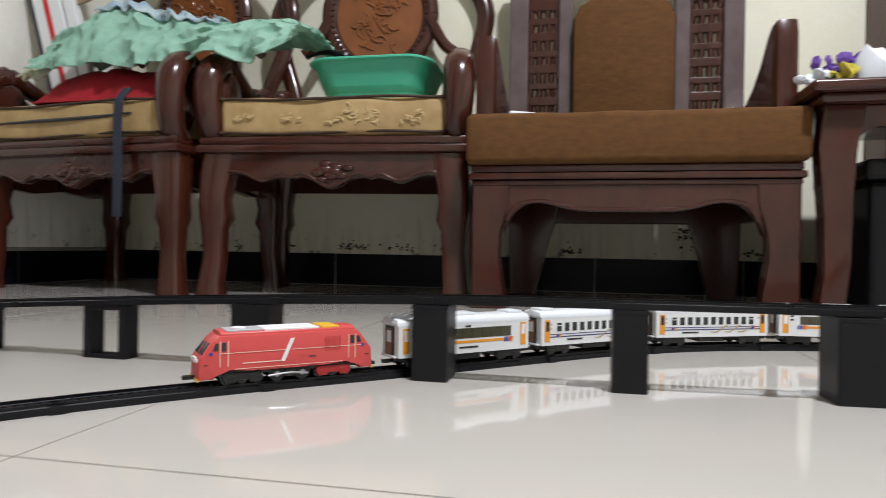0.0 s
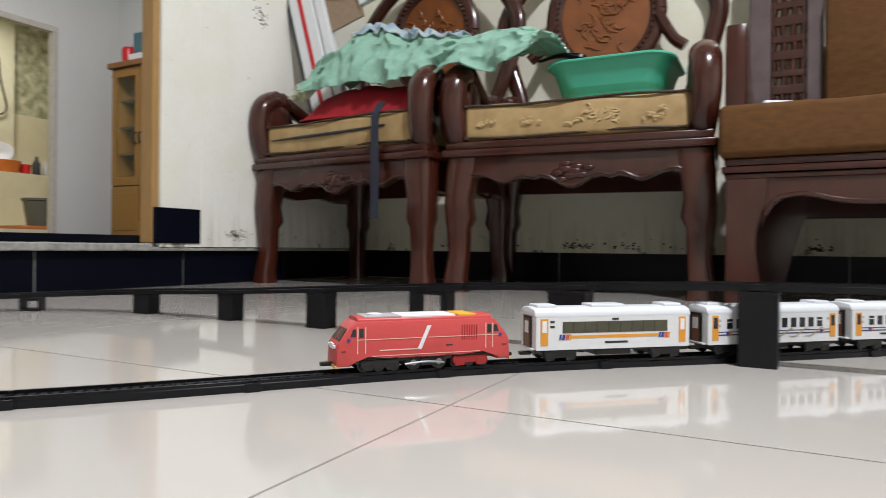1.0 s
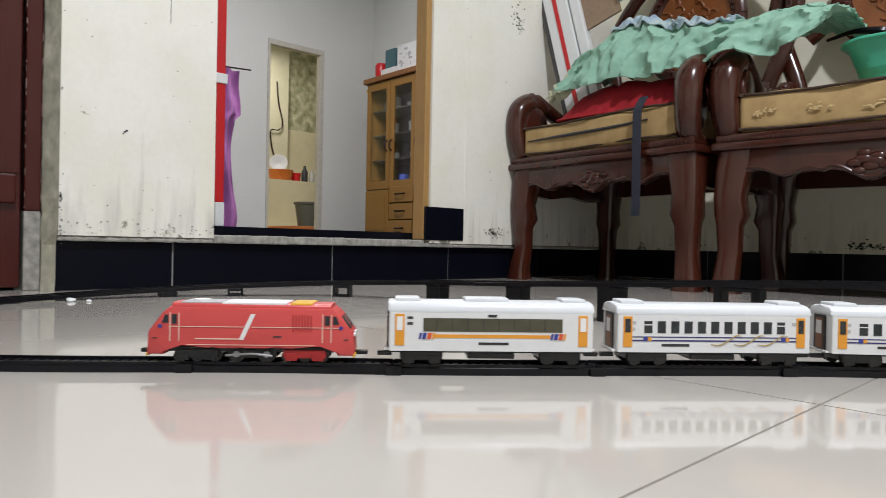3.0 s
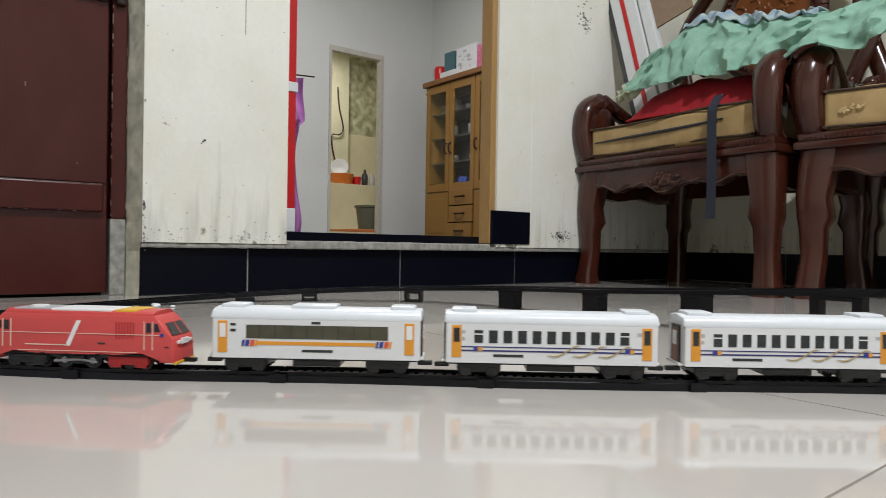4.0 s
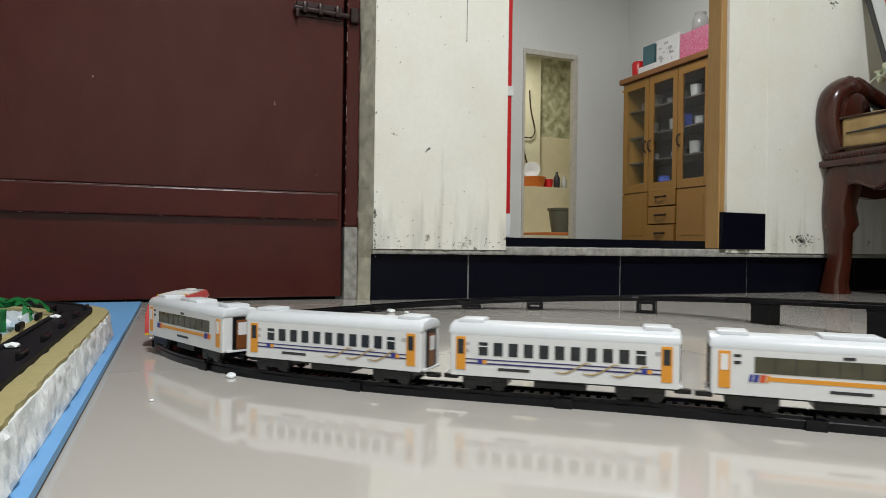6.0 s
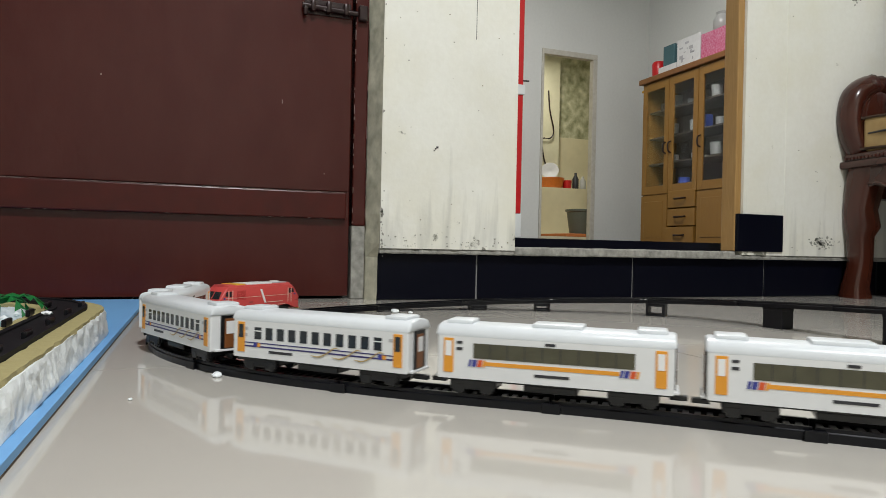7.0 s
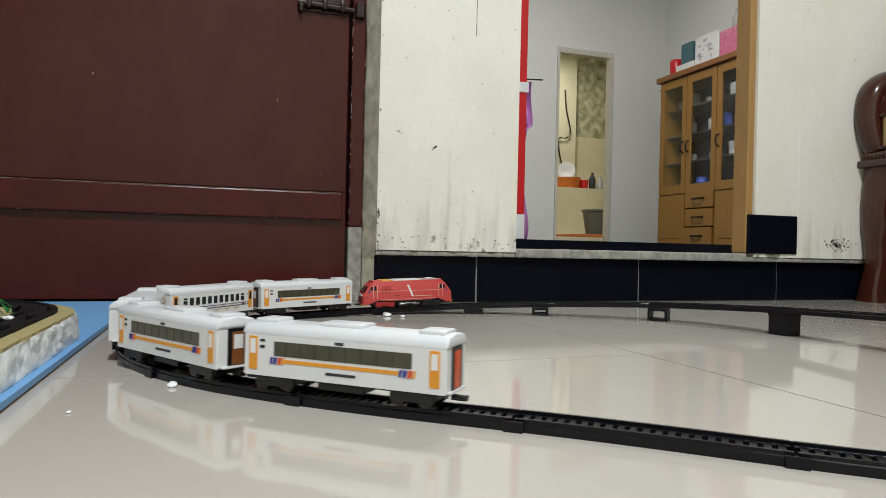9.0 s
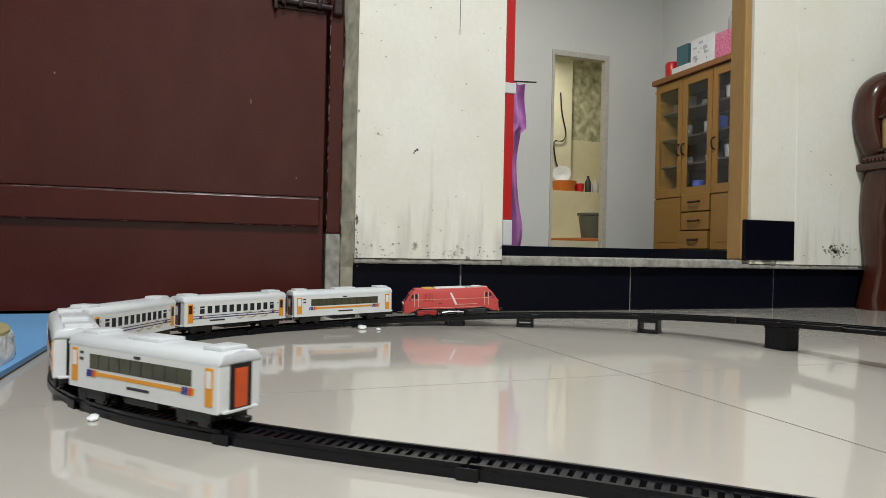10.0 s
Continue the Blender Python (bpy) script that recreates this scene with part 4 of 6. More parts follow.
def green_place(u, v):
    """Front hem at v 0, the crest at v 0.6, then a short fall behind."""
    x = -1.385 + 0.750 * u
    crest = np.interp(u, [0, 0.06, 0.16, 0.25, 0.33, 0.45, 0.6, 0.75, 0.88, 0.95, 1], [0.660, 0.690, 0.722, 0.752, 0.748, 0.712, 0.690, 0.684, 0.684, 0.660, 0.640])
    low = np.interp(u, [0, 0.08, 0.2, 0.3, 0.45, 0.6, 0.7, 0.8, 0.88, 0.95, 1], [0.572, 0.560, 0.562, 0.568, 0.556, 0.564, 0.580, 0.566, 0.580, 0.612, 0.632])
    f = math.sin(min(v / 0.6, 1.0) * math.pi / 2)
    back = max(0.0, (v - 0.6) / 0.4)
    ridge = 0.020 - 0.048 * abs(noise.noise(Vector((u * 7 + 1.5 * v, v * 2.5, 1.0)))) - 0.030 * abs(noise.noise(Vector((u * 17 - 3 * v, v * 7, 4.0))))
    ripple = noise.noise(Vector((u * 34, v * 15, 7.0))) * 0.010
    hem = (0.004 * math.sin(u * 31) + 0.012 * noise.noise(Vector((u * 9, 0.5, 2.0)))) * (1 - f)
    return (x + ripple * 0.5, 1.565 + 0.23 * v ** 1.3 - ridge * 1.1 + ripple, low + (crest - low) * f - back * 0.03 + hem + ridge * 0.25 * f + ripple * f)


tagged(part("green_cloth", sheet(140, 54, green_place, 0.004), green_cloth, None, "", True), "crumpled mint green cloth draped over the chair arms", "cloth")


def border_place(u, v):
    uu = 0.20 + 0.46 * u
    p = Vector(green_place(uu, 0.38 + 0.18 * v))
    return p + Vector((0, -0.008, 0.006 + 0.006 * math.sin(u * 50 + v * 6)))


tagged(part("flower_cloth", sheet(40, 8, border_place, 0.003), flower_cloth, None, "", True), "floral blue and white cloth border on green cloth", "cloth")


def cream_place(u, v):
    return (-1.450 + 0.085 * u + 0.01 * math.sin(v * 9), 1.585 + 0.06 * v + 0.012 * math.sin(u * 14), 0.552 + 0.11 * v * (0.55 + 0.45 * u) + 0.01 * math.sin(u * 20 + v * 5))


tagged(part("cream_cloth", sheet(14, 14, cream_place, 0.003), cream_cloth, None, "", True), "cream patterned cloth corner under the green cloth", "cloth")


def strap_place(u, v):
    z = 0.505 - 0.315 * v
    return (-1.098 + 0.024 * (u - 0.5) + 0.006 * v * math.sin(3 * v), 1.531 - 0.006 * math.sin(v * 2.6) + (0.03 * (0.12 - v) / 0.12 if v < 0.12 else 0), z)


tagged(part("strap", sheet(3, 24, strap_place, 0.0025), strap_cloth, None, "", True), "navy webbing strap hanging over the seat edge", "strap")

basin = thing("basin", CHAIR_B @ pose(0.088, 0.15, 0.480, 0, 0, -4), "mint green plastic basin with a flared rim", "basin")


def rounded(w, d, r, n=7):
    pts = []
    for cx, cy, a0 in ((w / 2 - r, d / 2 - r, 0), (-w / 2 + r, d / 2 - r, 90), (-w / 2 + r, -d / 2 + r, 180), (w / 2 - r, -d / 2 + r, 270)):
        for k in range(n):
            a = radians(a0 + 90 * k / (n - 1))
            pts.append((cx + r * math.cos(a), cy + r * math.sin(a)))
    return pts


bm = bmesh.new()
rings = []
for w_, d_, z in ((0.238, 0.18, 0.0), (0.262, 0.205, 0.04), (0.288, 0.232, 0.086), (0.306, 0.25, 0.094), (0.306, 0.25, 0.099), (0.285, 0.23, 0.099), (0.25, 0.195, 0.02), (0.23, 0.17, 0.006)):
    rings.append([bm.verts.new((x, yy, z + (0.012 * math.cos(x * 9) - 0.008 if z > 0.08 else 0))) for x, yy in rounded(w_, d_, 0.05)])
for a, b in zip(rings, rings[1:]):
    for k in range(len(a)):
        bm.faces.new((a[k], a[(k + 1) % len(a)], b[(k + 1) % len(a)], b[k]))
bm.faces.new(rings[0][::-1])
bm.faces.new(rings[-1])
bowl = part("bowl", bm, basin_green, basin, "", True)
rim = [(x, yy, 0.0945 + 0.012 * math.cos(x * 9) - 0.008) for x, yy in rounded(0.308, 0.252, 0.05)]
part("rim", tube(rim + rim[:1], 0.004, 7, steps=1), basin_green, basin, "", True)
tagged(part("black_cord", tube([(-0.73, 1.78, 0.625), (-0.66, 1.74, 0.622), (-0.60, 1.73, 0.608), (-0.585, 1.76, 0.60)], [0.004, 0.006, 0.011, 0.006], 8), black_plastic, None, "", True), "black cord draped from the chair arm", "cord")
tagged(part("paper_scrap", box((-0.06, -0.02, 0), (0.05, 0.03, 0.016), 0.005, None, pose(-0.115, 1.66, 0.4175, 0, 4, 12)), tissue), "folded white paper on the brown cushion", "paper")

# white frame with a red stripe, leaning behind the chair
board = thing("leaning_frame", pose(-1.418, 1.735, 0.486, 0, -15.8, 0), "white wooden frame with a red stripe leaning on the wall", "frame")
part("stile", box((-0.045, 0.0, 0.0), (0.045, 0.03, 1.05), 0.004), frame_white, board)
part("red_stripe", box((-0.008, -0.0025, 0.0), (0.006, 0.001, 1.05)), frame_red, board, "thin red painted stripe")
part("edge_strip", box((0.05, 0.002, 0.0), (0.085, 0.03, 1.05), 0.004), frame_white, board)
part("cross_bar", box((0.085, 0.004, 0.42), (0.40, 0.028, 0.455), 0.004, None, Matrix.Translation((0.085, 0, 0.44)) @ pose(0, 0, 0, 0, 22, 0) @ Matrix.Translation((-0.085, 0, -0.44))), frame_white, board)
part("far_stile", box((0.21, 0.004, 0.33), (0.27, 0.028, 1.05), 0.004), frame_white, board)
part("panel", box((0.085, 0.016, 0.30), (0.21, 0.024, 1.05)), material("pale_brown_board", (0.30, 0.21, 0.14), 0.7, vary=0.2), board, "brown board panel")
# a dark strip draws the shadow down the frame's left side
part("shadow_edge", box((-0.062, 0.004, 0.0), (-0.046, 0.03, 1.05), 0.002), material("shadow_grey", (0.06, 0.06, 0.06), 0.7), board, "dark grey strip drawn as the frame's shadow")

# ---- inner room ----
cabinet = thing("display_cabinet", None, "golden wooden display cabinet with glass doors and drawers", "cabinet")
CX0, CX1, CY, CZ0, CZ1 = -5.475, -4.37, 3.84, INNER_Z, 1.655
for lo, hi in (((CX0, CY + 0.02, CZ0), (CX0 + 0.03, INNER_Y - 0.01, CZ1)), ((CX1 - 0.03, CY + 0.02, CZ0), (CX1, INNER_Y - 0.01, CZ1)), ((CX0, INNER_Y - 0.03, CZ0), (CX1, INNER_Y - 0.01, CZ1)),
               ((CX0, CY + 0.02, CZ0), (CX1, INNER_Y - 0.03, CZ0 + 0.05)), ((CX0, CY + 0.02, 0.60), (CX1, INNER_Y - 0.03, 0.63)), ((CX0, CY + 0.02, CZ1 - 0.04), (CX1, INNER_Y - 0.03, CZ1))):
    part("carcass_board", box(lo, hi), cabinet_wood, cabinet)
part("cornice", box((CX0 - 0.03, CY - 0.03, CZ1), (CX1 + 0.02, INNER_Y - 0.005, CZ1 + 0.05), 0.008), cabinet_top_wood, cabinet, "brown moulded cornice")
# lining and shelves are coloured dark to give the inside its shade
part("shade_lining", box((CX0 + 0.03, INNER_Y - 0.04, 0.63), (CX1 - 0.03, INNER_Y - 0.031, CZ1 - 0.04)), cabinet_shade, cabinet)
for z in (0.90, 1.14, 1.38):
    part("shelf", box((CX0 + 0.03, CY + 0.06, z), (CX1 - 0.03, INNER_Y - 0.04, z + 0.015)), cabinet_shade, cabinet)
third = (CX1 - CX0) / 3
for k in range(3):
    a, b = CX0 + k * third + 0.004, CX0 + (k + 1) * third - 0.004
    bm = bmesh.new()
    for lo, hi in (((a, CY, 0.625), (a + 0.055, CY + 0.02, 1.650)), ((b - 0.055, CY, 0.625), (b, CY + 0.02, 1.650)), ((a + 0.055, CY, 0.625), (b - 0.055, CY + 0.02, 0.70)), ((a + 0.055, CY, 1.575), (b - 0.055, CY + 0.02, 1.650))):
        box(lo, hi, 0.003, bm)
    leaf = part("glazed_door", bm, cabinet_wood, cabinet)
    pane = part("pane", box((a + 0.05, CY + 0.008, 0.69), (b - 0.05, CY + 0.012, 1.585)), clear_glass, leaf)
    pane.visible_shadow = False
    hx = b - 0.03 if k == 0 else (a + 0.03 if k == 1 else a + 0.03)
    part("handle", tube([(hx, CY, 0.98), (hx, CY - 0.03, 1.0), (hx, CY - 0.03, 1.06), (hx, CY, 1.08)], 0.007, 7), iron, leaf, "small dark handle")
    if k != 1:
        bm = box((a, CY, CZ0 + 0.03), (b, CY + 0.02, 0.615), 0.003)
        box((a + 0.05, CY - 0.004, CZ0 + 0.09), (b - 0.05, CY + 0.004, 0.56), 0.003, bm)
        part("lower_door", bm, cabinet_wood, cabinet)
    else:
        for j in range(3):
            z = CZ0 + 0.035 + j * 0.158
            drawer = part("drawer", box((a + 0.01, CY - 0.004 - (0.012 if j == 0 else 0), z), (b - 0.01, CY + 0.02, z + 0.148), 0.004), cabinet_wood, cabinet)
            part("handle", tube([(a + 0.12, CY - 0.005, z + 0.08), (a + 0.135, CY - 0.035, z + 0.075), (b - 0.135, CY - 0.035, z + 0.075), (b - 0.12, CY - 0.005, z + 0.08)], 0.008, 7), iron, drawer)


def bottle(name, place, profile, mat, label, category, group=""):
    ob = tagged(part(name, lathe(profile, (0, 0, 0), 14), mat, None, "", True), label, category, group)
    ob.matrix_basis = pose(*place)
    return ob


CUP = [(0.02, 0), (0.035, 0.01), (0.04, 0.09), (0.036, 0.09), (0.03, 0.012)]
rr = random.Random(21)
for z in (0.631, 0.916, 1.156, 1.396):
    for k in range(6):
        x = CX0 + 0.12 + k * 0.17 + rr.uniform(-0.03, 0.03)
        s = rr.uniform(0.7, 1.3)
        bottle("glass_cup", (x, rr.uniform(3.95, 4.06), z + 0.0005), [(r * s, h * s) for r, h in CUP], china if k % 3 else cabinet_shade, "cup on a cabinet shelf", "cup", "cups in the cabinet")
tagged(part("blue_mug", lathe([(0.045, 0), (0.05, 0.02), (0.05, 0.13), (0.043, 0.13), (0.04, 0.02)], (-5.02, 3.95, 0.631), 16), blue_thing, None, "", True), "blue plastic mug in the cabinet", "mug")
tagged(part("blue_carton", box((-4.86, 3.93, 1.1565), (-4.74, 4.0, 1.27), 0.004), blue_thing), "blue carton in the cabinet", "carton")
# cartons on the cabinet
T = CZ1 + 0.0505
carton = tagged(part("white_carton", box((-5.09, 3.90, T), (-4.80, 4.10, T + 0.265), 0.004), white_card), "printed white carton on the cabinet", "carton")
bm = bmesh.new()
for k in range(12):
    x, z = -5.07 + rr.uniform(0, 0.20), T + rr.uniform(0.03, 0.21)
    part("print_mark", box((x, 3.8985, z), (x + rr.uniform(0.01, 0.05), 3.901, z + rr.uniform(0.006, 0.03))), sticker_grey, carton)
tagged(part("pink_carton", box((-4.79, 3.90, T), (-4.45, 4.12, T + 0.235), 0.004), pink_card), "pink patterned carton on the cabinet", "carton")
tagged(part("teal_carton", box((-5.30, 3.92, T + 0.085), (-5.15, 4.05, T + 0.27), 0.004, None, None), teal_card), "dark teal box on a white box", "carton")
tagged(part("white_box", box((-5.34, 3.90, T), (-5.10, 4.08, T + 0.0845), 0.004), white_card), "flat white box on the cabinet", "carton")
tagged(part("red_container", lathe([(0.05, 0), (0.058, 0.06), (0.062, 0.15), (0.05, 0.17)], (-5.425, 3.97, T), 14), red_plastic, None, "", True), "red plastic container on the cabinet", "container")
tagged(part("glass_jar", lathe([(0.05, 0), (0.07, 0.03), (0.07, 0.10), (0.045, 0.14), (0.05, 0.16)], (-4.66, 4.0, T + 0.2355), 16), china, None, "", True), "pale glass jar on a pink carton", "jar")
bm = bmesh.new()
for k, z in enumerate((1.40, 1.48, 1.56)):
    tube([(CX0 - 0.012, 3.93, z), (CX0 - 0.06, 3.92, z - 0.02), (CX0 - 0.075, 3.91, z - 0.06)], [0.012, 0.018, 0.006], 7, bm, steps=3)
tagged(part("hanging_ribbon", bm, tissue, None, "", True), "pale cloths hanging at the cabinet side", "cloth")
tagged(part("yellow_tag", box((CX0 - 0.10, 3.90, 1.612), (CX0 - 0.0305, 3.93, 1.63), 0.002), sticker_yellow), "yellow tag at the cabinet corner", "tag")

inner_door = thing("door_frame_3", None, "white painted bathroom door frame", "door frame", kind="structure")
for lo, hi in (((INNER_X - 0.055, 3.022, 0.14), (INNER_X + 0.012, 3.046, 1.985)), ((INNER_X - 0.055, 3.590, 0.14), (INNER_X + 0.012, 3.638, 1.985)), ((INNER_X - 0.055, 3.022, 1.985), (INNER_X + 0.012, 3.638, 2.038))):
    part("frame_board", box(lo, hi, 0.004), material("grey_white_frame", (0.55, 0.53, 0.47), 0.5, vary=0.2, grain=30, dark=(0.34, 0.3, 0.22)), inner_door)
tub = thing("water_tub", None, "cream tiled bathroom water tub", "tub", kind="structure")
bm = bmesh.new()
for lo, hi in (((-7.35, 2.41, 0.236), (-7.28, 4.9, 0.845)), ((-7.79, 2.41, 0.236), (-7.35, 2.48, 0.845)), ((-7.79, 4.83, 0.236), (-7.35, 4.9, 0.845)), ((-7.79, 2.48, 0.236), (-7.35, 4.83, 0.835))):
    box(lo, hi, bm=bm)
part("tub_wall", bm, bath_tile, tub)
tagged(part("orange_basket", lathe([(0.12, 0), (0.15, 0.13), (0.155, 0.14), (0.14, 0.14), (0.11, 0.02)], (-7.46, 4.01, 0.8355), 18), orange_plastic, None, "", True), "orange plastic basket on the tub edge", "basket")
tagged(part("red_dipper", lathe([(0.05, 0), (0.062, 0.12), (0.055, 0.12), (0.045, 0.01)], (-7.45, 4.215, 0.8355), 14), red_plastic, None, "", True), "red plastic water dipper", "dipper")
tagged(part("dark_bottle", lathe([(0.036, 0), (0.04, 0.02), (0.04, 0.14), (0.016, 0.19), (0.016, 0.22)], (-7.44, 4.33, 0.8355), 14), sticker_dark, None, "", True), "dark shampoo bottle on the tub", "bottle")
tagged(part("white_bottle", lathe([(0.036, 0), (0.04, 0.02), (0.04, 0.12), (0.016, 0.16), (0.016, 0.18)], (-7.44, 4.435, 0.8355), 14), china, None, "", True), "white shampoo bottle on the tub", "bottle")
tagged(part("round_bowl", lathe([(0.02, 0), (0.10, 0.03), (0.11, 0.04), (0.095, 0.04), (0.02, 0.015)], (0, 0, 0), 20), sticker_grey, None, "", True), "white bowl leaning in the basket", "bowl").matrix_basis = pose(-7.47, 3.985, 1.05, 0, 68, -30)
tagged(part("bucket", lathe([(0.11, 0), (0.15, 0.27), (0.165, 0.28), (0.165, 0.30), (0.14, 0.30), (0.10, 0.02)], (-6.45, 3.80, 0.2355), 20), grey_plastic, None, "", True), "dark grey plastic bucket", "bucket")
tagged(part("orange_mat", box((-6.75, 3.42, 0.2355), (-6.10, 3.95, 0.270), 0.008), terracotta), "orange plastic mat on the bathroom floor", "mat")
tagged(part("wall_pipe", tube([(-7.68, 4.06, 2.10), (-7.67, 4.08, 1.85), (-7.67, 4.14, 1.60), (-7.67, 4.09, 1.50), (-7.67, 3.98, 1.48), (-7.67, 4.00, 1.28), (-7.67, 4.06, 1.10)], 0.009, 7), iron, None, "", True), "thin dark hose on the bathroom wall", "hose")

# ---- terrain board on the floor ----
board_ob = thing("diorama_board", None, "sky-blue foam board under a model landscape", "board")
part("board_core", box((-1.600, -1.0, 0.0), (-0.34, -0.1305, 0.0022)), board_edge, board_ob)
part("blue_sheet", box((-1.600, -1.0, 0.0023), (-0.34, -0.1300, 0.0075)), blue_board, board_ob)


def outline(inset, corner=0.190):
    """The foam's edge, a rounded corner at the far end."""
    x0, x1, y1, y0 = -1.290 + inset, -0.345, -0.142 - inset, -0.95
    r = max(0.02, corner - inset * 0.6)
    pts = [(x1, y0), (x1, y1)]
    pts += [(x, y1) for x in np.linspace(x1, x0 + r, 170)[1:]]
    pts += [(x0 + r - r * math.sin(a), y1 - r + r * math.cos(a)) for a in np.linspace(0, math.pi / 2, 36)[1:]]
    pts += [(x0, yy) for yy in np.linspace(y1 - r, y0, 90)[1:]]
    return pts


terrain = thing("model_landscape", None, "white foam model landscape with khaki ground and a black track bed", "model landscape")
LOW, HIGH = 0.0078, 0.034
outer, inner = outline(0.0), outline(0.064)
bm = bmesh.new()
levels = 9
rows = []
for j in range(levels + 1):
    f = j / levels
    row = []
    for i, (x, yy) in enumerate(outer):
        n = noise.noise(Vector((x * 38, yy * 38, f * 1.6))) * 0.0026 + noise.noise(Vector((x * 120, yy * 120, f * 3))) * 0.0016 + abs(noise.noise(Vector((x * 60, yy * 60, f * 6 + 4)))) * 0.002
        out = n if 0 < j < levels else 0
        row.append(bm.verts.new((x - (out if abs(x + 1.290) < 0.06 else 0), yy + out + (0.004 * (1 - f)), LOW + (HIGH - LOW) * f)))
    rows.append(row)
inner_low = [bm.verts.new((x, yy, LOW)) for x, yy in inner]
inner_top = [bm.verts.new((x, yy, HIGH)) for x, yy in inner]
rows.append(inner_top)
rows.append(inner_low)
for a, b in zip(rows, rows[1:]):
    for k in range(len(a) - 1):
        bm.faces.new((a[k], a[k + 1], b[k + 1], b[k]))
part("foam_body", bm, foam_white, terrain, "torn white foam edge", True)


def band(i0, i1, z0, z1, bump=0.0):
    a, b = outline(i0), outline(i1)
    bm = bmesh.new()
    lo = [[bm.verts.new((x, yy + (noise.noise(Vector((x * 60, yy * 60, i))) * bump), z)) for (x, yy) in line] for i, (line, z) in enumerate(((a, z0), (a, z1), (b, z1), (b, z0)))]
    for p, q in zip(lo, lo[1:]):
        for k in range(len(p) - 1):
            bm.faces.new((p[k], p[k + 1], q[k + 1], q[k]))
    return bm


part("khaki_verge", band(0.001, 0.0165, HIGH - 0.001, HIGH + 0.003, 0.002), khaki, terrain, "khaki painted verge")
part("khaki_verge", band(0.0495, 0.064, HIGH - 0.001, HIGH + 0.003, 0.002), khaki, terrain, "khaki painted verge")
road = part("track_bed", band(0.0165, 0.0495, HIGH - 0.001, HIGH + 0.005), road_black, terrain, "black plastic toy track bed")
part("track_lip", band(0.0165, 0.0215, HIGH + 0.005, HIGH + 0.0068), road_black, road)
part("track_lip", band(0.0445, 0.0495, HIGH + 0.005, HIGH + 0.0068), road_black, road)
lip = bmesh.new()
for k in range(9):
    x = -0.45 - k * 0.085
    box((x, -0.1685, HIGH + 0.004), (x + 0.022, -0.1645, HIGH + 0.0105), 0.001, lip)
    box((x, -0.2015, HIGH + 0.004), (x + 0.022, -0.1975, HIGH + 0.0105), 0.001, lip)
part("track_clip", lip, black_plastic, road)
part("pond", box((-1.18, -0.93, 0.0079), (-0.36, -0.216, 0.013)), pond_black, terrain, "black pond base")
part("pond_rim", box((-1.18, -0.93, 0.0131), (-1.00, -0.217, 0.019), 0.002), material("pale_blue_pond_rim", (0.42, 0.58, 0.68), 0.5, vary=0.2, grain=90), terrain, "pale blue pond rim")
bm = bmesh.new()
for k in range(60):
    p = Vector((-1.172 + rr.uniform(0, 0.03), rr.uniform(-0.55, -0.225), 0.016 + rr.uniform(0, 0.012)))
    bmesh.ops.create_icosphere(bm, subdivisions=1, radius=rr.uniform(0.003, 0.007), matrix=Matrix.Translation(p))
part("foam_crumbs", bm, foam_white, terrain, "rough white foam inside the rim")
palm = thing("model_palm", pose(-1.095, -0.242, 0.0195), "small green plastic palm leaf cluster", "plant")
for k in range(9):
    a = 2 * math.pi * k / 9
    bm = bmesh.new()
    spine = [Vector((r * math.cos(a), r * math.sin(a), 0.022 + 0.016 * math.sin(r * 60) - r * 0.1)) for r in np.linspace(0.004, 0.056, 6)]
    side = Vector((-math.sin(a), math.cos(a), 0))
    for i, (p, q) in enumerate(zip(spine, spine[1:])):
        for s in (-1, 1):
            wv = 0.013 * (1 - i / 6)
            vs = [bm.verts.new(p), bm.verts.new(q), bm.verts.new(q + side * s * wv - Vector((0, 0, 0.003)))]
            bm.faces.new(vs)
    bmesh.ops.solidify(bm, geom=bm.faces[:], thickness=0.0012)
    part("leaf", bm, leaf_green, palm)
part("stem", tube([(0, 0, 0), (0.001, 0, 0.012), (0, 0, 0.024)], 0.003, 7), leaf_green, palm)
for x, yy, s in ((-0.873, -0.027, 0.0043), (-1.370, 0.275, 0.0065), (-1.352, 0.297, 0.004), (-0.80, -0.088, 0.0017), (-1.15, -0.100, 0.0014)):
    bm = bmesh.new()
    bmesh.ops.create_icosphere(bm, subdivisions=2, radius=s)
    for v in bm.verts:
        v.co = Vector((v.co.x * 1.4, v.co.y, v.co.z * 0.55)) * (1 + 0.4 * noise.noise(v.co * 200))
        v.co.z += s * 0.45
    ob = tagged(part("foam_crumb", bm, foam_white), "small white foam crumb on the floor", "crumb", "foam crumbs")
    ob.location = (x, yy, 0.0)
for x, yy in ((-0.83, -0.182), (-1.03, -0.184), (-1.216, -0.30)):
    bm = bmesh.new()
    bmesh.ops.create_icosphere(bm, subdivisions=1, radius=0.006)
    for v in bm.verts:
        v.co.z = v.co.z * 0.4 + 0.002
    ob = tagged(part("foam_crumb", bm, foam_white), "small white foam crumb on the track bed", "crumb", "foam crumbs")
    ob.location = (x, yy, HIGH + 0.005)

